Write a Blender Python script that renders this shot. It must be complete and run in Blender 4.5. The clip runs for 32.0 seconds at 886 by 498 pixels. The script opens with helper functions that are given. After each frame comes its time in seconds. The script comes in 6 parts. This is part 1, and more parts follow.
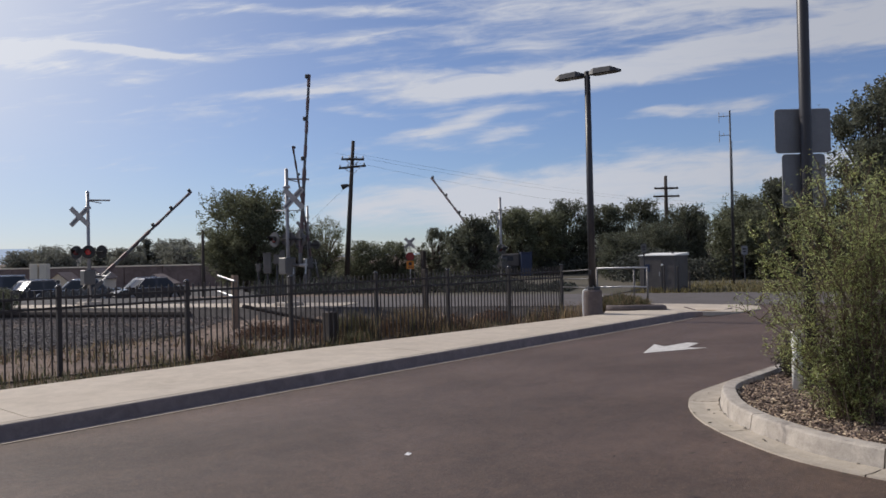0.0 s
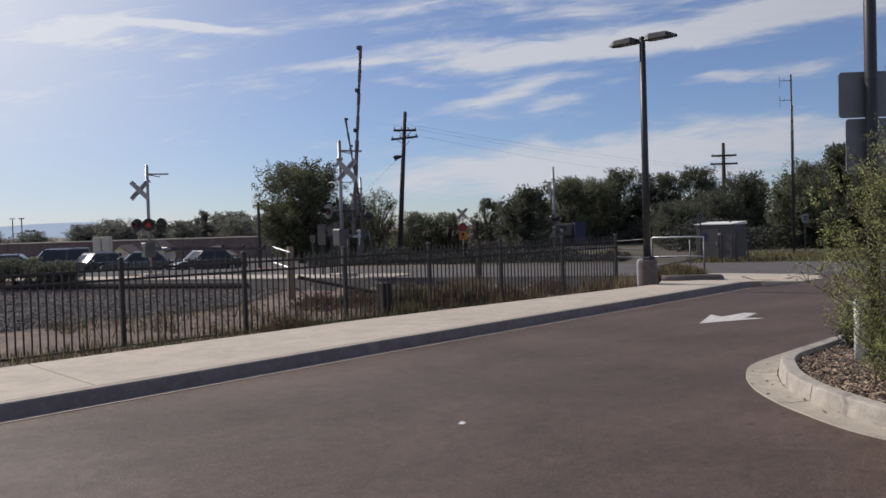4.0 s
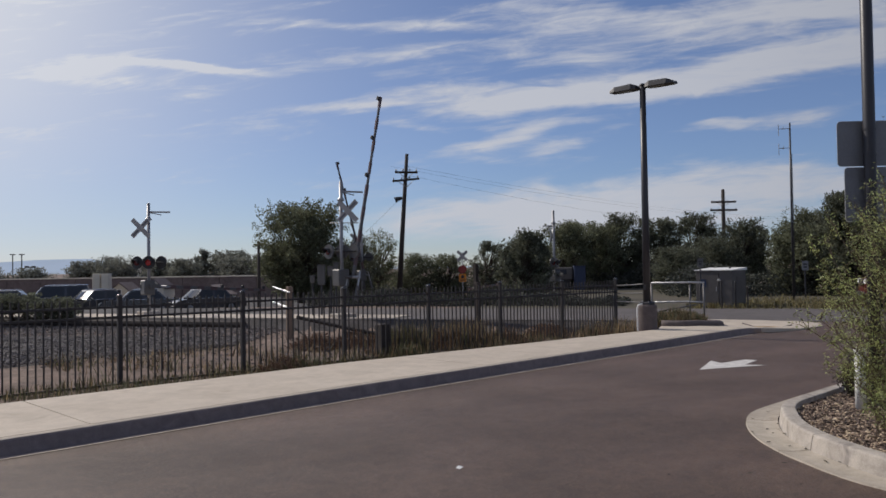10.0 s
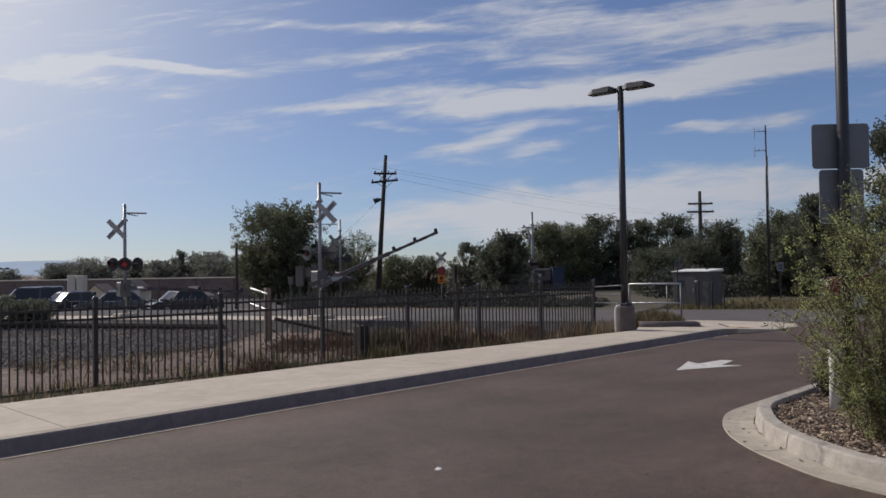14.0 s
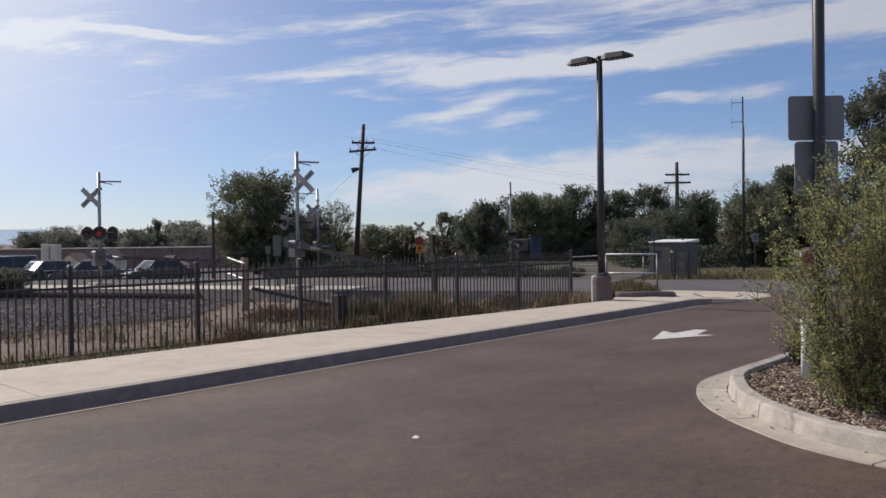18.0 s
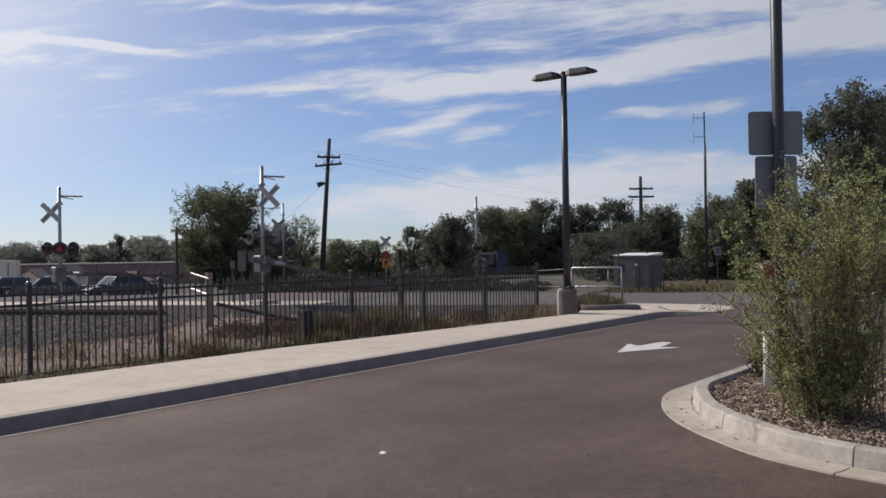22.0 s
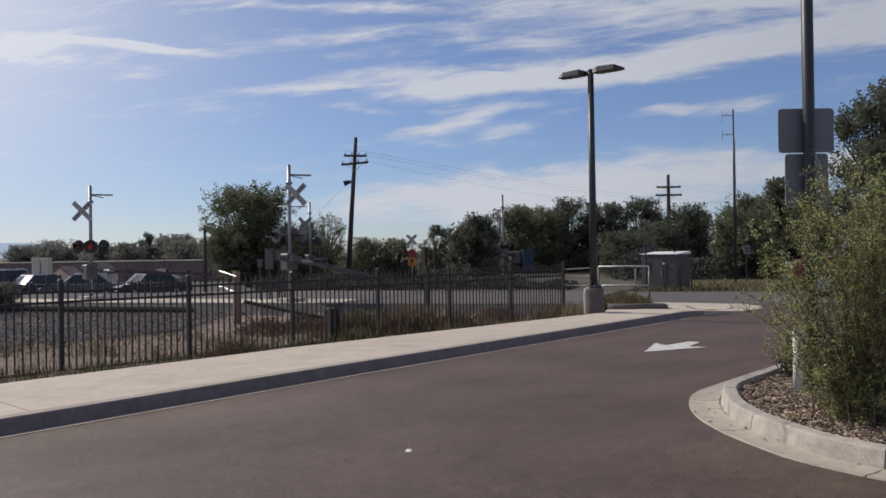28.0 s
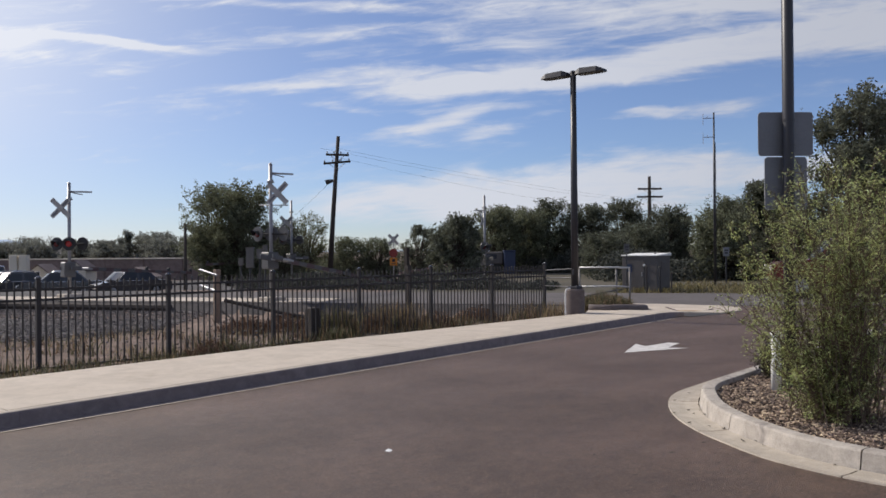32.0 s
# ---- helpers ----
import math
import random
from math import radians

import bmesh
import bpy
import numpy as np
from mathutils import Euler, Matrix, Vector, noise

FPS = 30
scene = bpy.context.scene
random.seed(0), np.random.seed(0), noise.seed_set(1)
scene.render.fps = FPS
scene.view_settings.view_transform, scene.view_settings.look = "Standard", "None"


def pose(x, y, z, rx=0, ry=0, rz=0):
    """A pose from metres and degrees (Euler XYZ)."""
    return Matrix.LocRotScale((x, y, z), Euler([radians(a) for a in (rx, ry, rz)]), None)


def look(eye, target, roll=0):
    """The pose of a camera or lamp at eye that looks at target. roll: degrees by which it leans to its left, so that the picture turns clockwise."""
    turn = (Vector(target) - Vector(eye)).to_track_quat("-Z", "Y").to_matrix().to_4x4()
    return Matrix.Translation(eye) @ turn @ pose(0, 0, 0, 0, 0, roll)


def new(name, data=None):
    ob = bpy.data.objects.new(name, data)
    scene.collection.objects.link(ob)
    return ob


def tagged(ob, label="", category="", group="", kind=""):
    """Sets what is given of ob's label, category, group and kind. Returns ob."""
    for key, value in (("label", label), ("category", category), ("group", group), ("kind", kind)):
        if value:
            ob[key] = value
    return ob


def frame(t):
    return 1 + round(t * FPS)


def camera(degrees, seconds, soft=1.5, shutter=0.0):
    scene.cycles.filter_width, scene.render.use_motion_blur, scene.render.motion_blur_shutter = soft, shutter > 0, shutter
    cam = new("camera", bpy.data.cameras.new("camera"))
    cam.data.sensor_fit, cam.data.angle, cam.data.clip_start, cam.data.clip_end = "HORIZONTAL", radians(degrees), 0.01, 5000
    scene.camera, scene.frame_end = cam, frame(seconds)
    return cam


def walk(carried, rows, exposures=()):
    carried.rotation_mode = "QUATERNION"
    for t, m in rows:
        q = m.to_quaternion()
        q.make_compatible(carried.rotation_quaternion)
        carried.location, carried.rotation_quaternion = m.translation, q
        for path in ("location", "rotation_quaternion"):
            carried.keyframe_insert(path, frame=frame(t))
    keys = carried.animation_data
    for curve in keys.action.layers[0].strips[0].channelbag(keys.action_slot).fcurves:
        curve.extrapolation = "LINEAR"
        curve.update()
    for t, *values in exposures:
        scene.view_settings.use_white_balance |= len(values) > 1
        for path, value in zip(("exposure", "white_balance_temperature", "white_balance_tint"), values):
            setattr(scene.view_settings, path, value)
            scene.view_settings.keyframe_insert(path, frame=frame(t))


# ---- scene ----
cam = camera(55.0, 32.0, soft=1.6)
EYE = 1.65
ROWS = [  # seconds, then the turn of the hand-held camera in degrees; it stays on its spot
    (0, 90.311, 1.336, -45.930), (0.5, 90.251, 1.325, -46.156), (1, 89.973, 0.942, -45.988), (1.5, 89.697, 0.674, -45.868),
    (2, 89.277, 0.481, -45.734), (2.5, 89.020, 0.641, -45.668), (4.5, 88.884, 1.812, -41.466), (5, 92.884, -0.175, -44.616),
    (5.5, 90.190, 0.164, -46.148), (6, 88.849, 2.591, -45.671), (6.5, 89.581, 2.926, -44.735), (7, 89.795, 2.548, -44.756),
    (7.5, 90.337, 2.289, -44.790), (8, 90.928, 1.723, -44.021), (8.5, 90.825, 1.225, -43.623), (9, 90.642, 0.953, -43.003),
    (9.5, 90.878, 0.840, -42.343), (10, 91.249, 0.900, -42.395), (10.5, 91.406, 0.949, -42.683), (11, 91.138, 0.905, -43.144),
    (11.5, 90.866, 0.995, -43.512), (12, 90.922, 1.017, -43.712), (12.5, 91.038, 0.903, -43.855), (13, 91.223, 0.964, -44.002),
    (13.5, 91.314, 0.747, -43.890), (15.5, 91.277, 1.876, -43.450), (16, 90.963, 1.537, -43.454), (16.5, 90.521, 1.590, -43.968),
    (17, 89.978, 1.462, -44.512), (17.5, 89.368, 1.071, -44.831), (18, 89.274, 0.768, -45.293), (18.5, 89.116, 0.520, -45.836),
    (19, 89.250, 0.727, -46.995), (19.5, 89.112, 0.627, -48.125), (20, 88.693, 0.601, -48.104), (20.5, 89.370, 0.981, -47.472),
    (21, 90.454, 1.217, -46.675), (21.5, 90.635, 1.159, -47.063), (22, 90.198, 0.986, -47.556), (22.5, 89.760, 0.757, -47.441),
    (23, 90.037, 0.403, -47.410), (23.5, 90.412, 0.386, -47.639), (24, 90.424, 0.183, -47.600), (24.5, 90.017, -0.120, -46.736),
    (25, 89.880, -0.122, -45.735), (25.5, 90.464, 0.125, -45.336), (26, 90.505, 0.477, -45.357), (26.5, 89.702, 0.704, -45.920),
    (28.5, 90.273, 0.988, -45.625), (29, 90.188, 1.093, -45.054), (29.5, 89.976, 1.115, -45.174), (30, 89.256, 1.098, -45.779),
    (30.5, 88.989, 0.661, -46.718), (31, 89.462, 0.540, -46.774), (31.5, 89.981, 0.527, -46.777), (32, 90.102, 0.496, -47.034),
]
EXPOSURES = [  # seconds, stops
    (0.0, -0.12), (2.0, 0.03), (2.5, 0.05), (4.5, -0.36), (5.0, -0.54), (5.6, -0.17), (6.0, 0.04), (7.0, -0.08), (9.0, -0.2), (10.0, -0.3), (11.0, -0.33), (12.0, -0.27),
    (13.0, -0.29), (16.0, -0.37), (18.0, 0.02), (20.0, 0.04), (21.3, -0.15), (22.5, 0.06), (24.5, 0.07), (25.2, 0.06), (26.0, -0.12), (29.0, -0.15), (31.0, 0.06), (32.0, 0.06),
]
walk(cam, [(t, pose(0, 0, EYE, rx, ry, rz)) for t, rx, ry, rz in ROWS], EXPOSURES)

# ---------------------------------------------------------------- light
SUN_AZIMUTH, SUN_HEIGHT = 104.0, 38.0      # degrees from +x, degrees above the ground
sun = new("sun", bpy.data.lights.new("sun", "SUN"))
sun.data.energy, sun.data.angle, sun.data.color = 4.3, radians(0.53), (1.0, 0.92, 0.82)
_a, _e = radians(SUN_AZIMUTH), radians(SUN_HEIGHT)
sun.matrix_world = look((math.cos(_a) * math.cos(_e) * 50, math.sin(_a) * math.cos(_e) * 50, math.sin(_e) * 50), (0, 0, 0))


class Nodes:
    """Short hand for node trees."""

    def __init__(self, tree):
        self.tree = tree
        tree.nodes.clear()

    def add(self, kind):
        return self.tree.nodes.new(kind)

    def put(self, socket, value):
        if isinstance(value, bpy.types.NodeSocket):
            self.tree.links.new(value, socket)
        else:
            socket.default_value = value

    def math(self, op, a, b=0.0, c=None):
        n = self.add("ShaderNodeMath")
        n.operation = op
        self.put(n.inputs[0], a)
        self.put(n.inputs[1], b)
        if c is not None:
            self.put(n.inputs[2], c)
        return n.outputs[0]

    def mix(self, f, a, b, blend="MIX"):
        n = self.add("ShaderNodeMix")
        n.data_type, n.blend_type = "RGBA", blend
        self.put(n.inputs[0], f)
        self.put(n.inputs[6], a)
        self.put(n.inputs[7], b)
        return n.outputs[2]

    def noise(self, vec, scale, detail=4.0, rough=0.55, dist=0.0):
        n = self.add("ShaderNodeTexNoise")
        self.put(n.inputs["Vector"], vec)
        n.inputs["Scale"].default_value, n.inputs["Detail"].default_value = scale, detail
        n.inputs["Roughness"].default_value, n.inputs["Distortion"].default_value = rough, dist
        return n.outputs["Fac"]

    def ramp(self, f, lo, hi):
        n = self.add("ShaderNodeMapRange")
        n.interpolation_type = "SMOOTHSTEP"
        self.put(n.inputs[0], f)
        n.inputs[1].default_value, n.inputs[2].default_value = lo, hi
        return n.outputs[0]

    def mapped(self, vec, scale=(1, 1, 1), rot=(0, 0, 0), loc=(0, 0, 0)):
        n = self.add("ShaderNodeMapping")
        self.put(n.inputs[0], vec)
        n.inputs["Location"].default_value, n.inputs["Scale"].default_value = loc, scale
        n.inputs["Rotation"].default_value = [radians(v) for v in rot]
        return n.outputs[0]


world = bpy.data.worlds.new("sky")
scene.world = world
world.use_nodes = True
wn = Nodes(world.node_tree)
sky = wn.add("ShaderNodeTexSky")
sky.sky_type, sky.sun_disc, sky.sun_elevation, sky.sun_rotation = "NISHITA", False, _e, radians(90 - SUN_AZIMUTH)
sky.air_density, sky.dust_density, sky.ozone_density, sky.altitude = 1.0, 0.4, 2.4, 1400
way = wn.add("ShaderNodeTexCoord").outputs["Generated"]
# cirrus sheets drawn out by the wind, over the plain ahead; u runs to the right, v upwards, both as slopes
turned = wn.add("ShaderNodeSeparateXYZ")
wn.put(turned.inputs[0], wn.mapped(way, rot=(0, 0, 45.93)))
ahead = wn.math("MAXIMUM", turned.outputs[1], 0.12)
u = wn.math("DIVIDE", turned.outputs[0], ahead)
v = wn.math("DIVIDE", turned.outputs[2], ahead)
flat = wn.add("ShaderNodeCombineXYZ")
wn.put(flat.inputs[0], u), wn.put(flat.inputs[1], v)
streaming = wn.mapped(flat.outputs[0], rot=(0, 0, -5))      # along the high wind
wisp = wn.noise(wn.mapped(streaming, (2.0, 12, 1)), 1.3, 7.0, 0.60, 0.7)
fine = wn.noise(wn.mapped(streaming, (4.5, 34, 1)), 1.5, 6.0, 0.62, 0.9)
bend = wn.math("MULTIPLY", wn.math("SUBTRACT", wn.noise(wn.mapped(flat.outputs[0], (5, 11, 1)), 1.0, 5.0), 0.5), 0.040)
v2 = wn.math("ADD", v, bend)


def streak(u0, v0, lu, lv, lean, power):
    c, s = math.cos(radians(lean)), math.sin(radians(lean))
    du, dv = wn.math("SUBTRACT", u, u0), wn.math("SUBTRACT", v2, v0)
    p = wn.math("MULTIPLY_ADD", du, c / lu, wn.math("MULTIPLY", dv, s / lu))
    lv *= 1.2
    q = wn.math("MULTIPLY_ADD", dv, c / lv, wn.math("MULTIPLY", du, -s / lv))
    r2 = wn.math("MULTIPLY_ADD", p, p, wn.math("MULTIPLY", q, q))
    return wn.math("MULTIPLY", wn.math("POWER", 2.718, wn.math("MULTIPLY", r2, -1.0)), power)


# one streak a row: middle u and v, half length, half depth, lean in degrees, weight
LEFT_STREAKS = [(-0.500, 0.250, 0.085, 0.0120, 1, 0.85), (-0.365, 0.247, 0.085, 0.0044, -4, 1.35), (-0.475, 0.230, 0.075, 0.0110, -3, 0.50), (-0.397, 0.260, 0.036, 0.0066, -1, 0.25)]
HIGH_STREAKS = [(-0.227, 0.294, 0.058, 0.0060, -3, 0.60), (-0.082, 0.284, 0.079, 0.0060, -1, 0.80), (-0.115, 0.256, 0.063, 0.0060, 0, 0.30),
                (0.131, 0.290, 0.110, 0.0150, -4, 0.70), (0.347, 0.294, 0.120, 0.0100, -1, 0.65), (0.117, 0.242, 0.070, 0.0090, -2, 0.45), (0.3, 0.335, 0.35, 0.0150, 3, 0.3), (0.20, 0.268, 0.24, 0.0190, 5, 0.62), (0.42, 0.305, 0.18, 0.0240, 6, 0.62), (-0.02, 0.262, 0.14, 0.0060, 3, 0.40)]
MAIN_BAND = [(-0.156, 0.193, 0.084, 0.0065, -1, 0.90), (-0.030, 0.208, 0.100, 0.0085, 2, 0.80), (0.029, 0.192, 0.106, 0.0085, 4, 0.95), (0.110, 0.196, 0.130, 0.0100, 6, 0.80), (0.210, 0.215, 0.130, 0.0140, 6, 1.15),
             (0.362, 0.237, 0.120, 0.0170, 6, 1.2), (0.526, 0.259, 0.130, 0.0210, 7, 1.15), (-0.097, 0.166, 0.037, 0.0060, -8, 0.65), (0.70, 0.28, 0.14, 0.025, 7, 0.7)]
CURLS = [(-0.015, 0.145, 0.042, 0.0080, 8, 0.80), (0.045, 0.160, 0.042, 0.0066, 8, 0.95), (0.075, 0.139, 0.049, 0.0085, 10, 0.70), (0.139, 0.162, 0.035, 0.0060, -5, 0.45),
         (-0.012, 0.127, 0.043, 0.0046, -5, 0.35), (0.268, 0.158, 0.052, 0.0075, 4, 1.15), (0.358, 0.169, 0.038, 0.0080, 3, 0.80)]
LOW_BANK = [(-0.096, 0.055, 0.070, 0.0140, 5, 0.80), (0.034, 0.064, 0.100, 0.0200, 4, 1.20), (0.184, 0.078, 0.095, 0.0220, 7, 1.30), (0.343, 0.089, 0.092, 0.0212, 4, 1.30),
            (0.513, 0.104, 0.090, 0.0239, 7, 1.15), (0.073, 0.040, 0.085, 0.0133, 4, 0.80), (0.057, 0.093, 0.014, 0.0046, -14, 0.50), (0.341, 0.109, 0.028, 0.0040, 1, 0.60), (0.25, 0.045, 0.15, 0.014, 3, 0.8)]
cover = None
for st in LEFT_STREAKS + HIGH_STREAKS + MAIN_BAND + CURLS + LOW_BANK:
    one = streak(*st)
    cover = one if cover is None else wn.math("ADD", cover, one)
thread = wn.noise(wn.mapped(streaming, (8, 42, 1)), 1.4, 6.0, 0.60, 1.6)
ragged = wn.math("MULTIPLY_ADD", wisp, 2.1, wn.math("MULTIPLY_ADD", fine, 1.35, wn.math("MULTIPLY_ADD", thread, 0.9, -2.23)))
body = wn.math("MULTIPLY_ADD", cover, 0.98, ragged)
above = wn.ramp(turned.outputs[2], 0.0, 0.05)
cloud = wn.math("MINIMUM", wn.math("MULTIPLY", wn.math("MULTIPLY", wn.ramp(body, 0.0, 1.2), wn.math("MULTIPLY_ADD", thread, 0.5, 0.68)), above), 0.92)
glare = streak(-0.72, 0.36, 0.42, 0.32, 0, 0.92)     # thin haze round the sun
cloud = wn.math("MINIMUM", wn.math("ADD", cloud, glare), 0.92)
cloud = wn.math("MAXIMUM", cloud, 0.0)
# the same thin cirrus goes on over the rest of the sky
sheet = wn.math("MULTIPLY", wn.ramp(wn.noise(wn.mapped(way, (2.2, 3.4, 6.0)), 1.0, 6.0, 0.6, 0.6), 0.36, 0.66), wn.math("MULTIPLY", above, 0.75))
front = wn.ramp(turned.outputs[1], 0.25, 0.55)
cloud = wn.math("MULTIPLY_ADD", cloud, front, wn.math("MULTIPLY", sheet, wn.math("SUBTRACT", 1.0, front)))
height = wn.ramp(turned.outputs[2], 0.0, 0.30)
tone = wn.mix(height, (0.77, 0.82, 1.02, 1), (1.0, 0.955, 1.10, 1))
tinted = wn.mix(1.0, sky.outputs[0], tone, "MULTIPLY")
sunward = wn.math("MINIMUM", streak(-0.66, 0.34, 0.42, 0.30, 0, 1.0), 1.0)
shade = wn.mix(cloud, tinted, wn.mix(sunward, wn.mix(wn.ramp(u, 0.05, 0.55), (6.7, 6.9, 7.6, 1), (5.3, 5.5, 6.2, 1)), (9.0, 9.2, 9.8, 1)))
back = wn.add("ShaderNodeBackground")
wn.put(back.inputs[0], shade)
back.inputs[1].default_value = 0.095
wn.tree.links.new(back.outputs[0], wn.add("ShaderNodeOutputWorld").inputs[0])


# ---------------------------------------------------------------- materials
def material(name, color, color2=None, rough=0.7, metal=0.0, scale=2.0, fine=60.0, amount=0.5, bump=0.15, bump_scale=None,
             vary=0.0, spots=None, spot_scale=6.0, spot_at=(0.6, 0.75), island=False, coat=0.0, stretch=(1, 1, 1), through_light=0.0, mottle=None, specks=None, wear=None, grain=None):
    m = bpy.data.materials.new(name)
    m.use_nodes = True
    n = Nodes(m.node_tree)
    out = n.add("ShaderNodeOutputMaterial")
    b = n.add("ShaderNodeBsdfPrincipled")
    pos = n.mapped(n.add("ShaderNodeTexCoord").outputs["Object"], stretch)
    c1 = (*color, 1)
    c2 = (*(color2 or tuple(v * 0.6 for v in color)), 1)
    large, small = n.noise(pos, scale, 5.0, 0.6, 0.3), n.noise(pos, fine, 3.0, 0.6)
    f = n.math("MULTIPLY", n.ramp(n.math("MULTIPLY_ADD", small, 0.5, n.math("MULTIPLY", large, 0.5)), 0.35, 0.65), amount)
    col = n.mix(f, c1, c2)
    if spots:
        col = n.mix(n.ramp(n.noise(pos, spot_scale, 6.0, 0.65, 0.8), *spot_at), col, (*spots, 1))
    if wear:        # long soft bands worn by wheels
        band = n.noise(n.mapped(pos, wear[0], (0, 0, wear[1])), 1.0, 5.0, 0.6, 0.4)
        col = n.mix(1.0, col, n.mix(n.ramp(band, 0.3, 0.7), (1 - wear[2],) * 3 + (1,), (1 + wear[2],) * 3 + (1,)), "MULTIPLY")
    if specks:      # pale and dark grains of stone
        col = n.mix(n.ramp(n.noise(pos, specks[0], 2.0, 0.5), 0.60, 0.72), col, (*specks[1], 1))
        col = n.mix(n.ramp(n.noise(n.mapped(pos, loc=(7, 3, 1)), specks[0] * 0.8, 2.0, 0.5), 0.62, 0.74), col, (*specks[2], 1))
    if mottle:      # patches between the large tone and the grain
        patch = n.noise(pos, mottle[0], 6.0, 0.7, 0.6)
        col = n.mix(1.0, col, n.mix(n.ramp(patch, 0.3, 0.7), (1 - mottle[1],) * 3 + (1,), (1 + mottle[1],) * 3 + (1,)), "MULTIPLY")
    if grain:       # coarse and fine pits of the surface
        for k, strength in grain:
            pit = n.noise(n.mapped(pos, loc=(k, 2, 5)), k, 5.0, 0.75)
            col = n.mix(1.0, col, n.mix(n.ramp(pit, 0.36, 0.64), (1 - strength,) * 3 + (1,), (1 + strength,) * 3 + (1,)), "MULTIPLY")
    if vary:
        if island:
            rnd = n.add("ShaderNodeNewGeometry").outputs["Random Per Island"]
        else:
            rnd = n.add("ShaderNodeObjectInfo").outputs["Random"]
        hsv = n.add("ShaderNodeHueSaturation")
        n.put(hsv.inputs["Value"], n.math("MULTIPLY_ADD", rnd, 2 * vary, 1 - vary))
        n.put(hsv.inputs["Hue"], n.math("MULTIPLY_ADD", rnd, 0.05 * vary, 0.5 - 0.025 * vary))
        n.put(hsv.inputs["Color"], col)
        col = hsv.outputs[0]
    n.put(b.inputs["Base Color"], col)
    b.inputs["Metallic"].default_value = metal
    n.put(b.inputs["Roughness"], n.math("MULTIPLY_ADD", large, 0.25, rough - 0.12))
    b.inputs["Coat Weight"].default_value = coat
    if bump:
        bp = n.add("ShaderNodeBump")
        bp.inputs["Strength"].default_value, bp.inputs["Distance"].default_value = bump, 0.01
        n.put(bp.inputs["Height"], n.noise(pos, bump_scale or fine, 4.0, 0.65))
        n.tree.links.new(bp.outputs[0], b.inputs["Normal"])
    surface = b.outputs[0]
    if through_light:
        tr = n.add("ShaderNodeBsdfTranslucent")
        n.put(tr.inputs[0], col)
        mx = n.add("ShaderNodeMixShader")
        mx.inputs[0].default_value = through_light
        n.tree.links.new(b.outputs[0], mx.inputs[1])
        n.tree.links.new(tr.outputs[0], mx.inputs[2])
        surface = mx.outputs[0]
    n.tree.links.new(surface, out.inputs[0])
    return m


def glow(name, color, strength):
    m = bpy.data.materials.new(name)
    m.use_nodes = True
    n = Nodes(m.node_tree)
    b = n.add("ShaderNodeBsdfPrincipled")
    b.inputs["Base Color"].default_value = (*color, 1)
    b.inputs["Emission Color"].default_value = (*color, 1)
    b.inputs["Emission Strength"].default_value = strength
    b.inputs["Roughness"].default_value = 0.25
    n.tree.links.new(b.outputs[0], n.add("ShaderNodeOutputMaterial").inputs[0])
    return m


def glass(name, color):
    m = bpy.data.materials.new(name)
    m.use_nodes = True
    n = Nodes(m.node_tree)
    b = n.add("ShaderNodeBsdfPrincipled")
    b.inputs["Base Color"].default_value = (*color, 1)
    b.inputs["Roughness"].default_value = 0.08
    b.inputs["Specular IOR Level"].default_value = 0.2
    n.tree.links.new(b.outputs[0], n.add("ShaderNodeOutputMaterial").inputs[0])
    return m


ASPHALT = material("asphalt", (0.116, 0.072, 0.050), (0.050, 0.030, 0.0205), 0.62, 0, 0.45, 75, 0.8, 1.0, 95, spots=(0.044, 0.028, 0.020), spot_scale=0.5, spot_at=(0.58, 0.88), mottle=(5.0, 0.16), specks=(46, (0.21, 0.150, 0.108), (0.018, 0.012, 0.009)), wear=((0.12, 1.1, 1), -8, 0.14), grain=((9, 0.12), (34, 0.15)))
STREET = material("street_asphalt", (0.105, 0.092, 0.088), (0.07, 0.06, 0.058), 0.85, 0, 0.4, 60, 0.6, 0.3, mottle=(2.0, 0.15))
LOT = material("old_dark_asphalt", (0.060, 0.054, 0.053), (0.036, 0.032, 0.032), 0.9, 0, 0.4, 40, 0.7, 0.3, mottle=(1.5, 0.2))
CONCRETE = material("concrete", (0.50, 0.432, 0.355), (0.385, 0.33, 0.268), 0.85, 0, 1.1, 90, 0.5, 0.25, 160, vary=0.06, spots=(0.36, 0.30, 0.235), spot_scale=1.3, spot_at=(0.55, 0.8), mottle=(3.5, 0.09))
CURB = material("curb_concrete", (0.43, 0.385, 0.335), (0.29, 0.255, 0.222), 0.85, 0, 2.5, 80, 0.7, 0.4, 140, vary=0.05, spots=(0.20, 0.175, 0.16), spot_scale=1.9, spot_at=(0.53, 0.70), mottle=(6.0, 0.20))
DIRT = material("dirt", (0.185, 0.128, 0.098), (0.085, 0.06, 0.049), 0.95, 0, 0.35, 14, 0.75, 0.9, 25, spots=(0.235, 0.172, 0.135), spot_scale=0.6, spot_at=(0.5, 0.72), mottle=(2.6, 0.35))
FIELD = material("weedy_ground", (0.085, 0.072, 0.048), (0.05, 0.045, 0.03), 0.95, 0, 0.15, 6, 0.8, 0.5, 12)
BALLAST = material("ballast", (0.16, 0.14, 0.134), (0.075, 0.065, 0.062), 0.9, 0, 3, 40, 0.6, 0.3, vary=0.6, island=True)
BALLAST_BED = material("ballast_bed", (0.085, 0.075, 0.073), (0.03, 0.026, 0.027), 0.95, 0, 1.5, 22, 0.9, 1.0, 26, mottle=(3.0, 0.3))
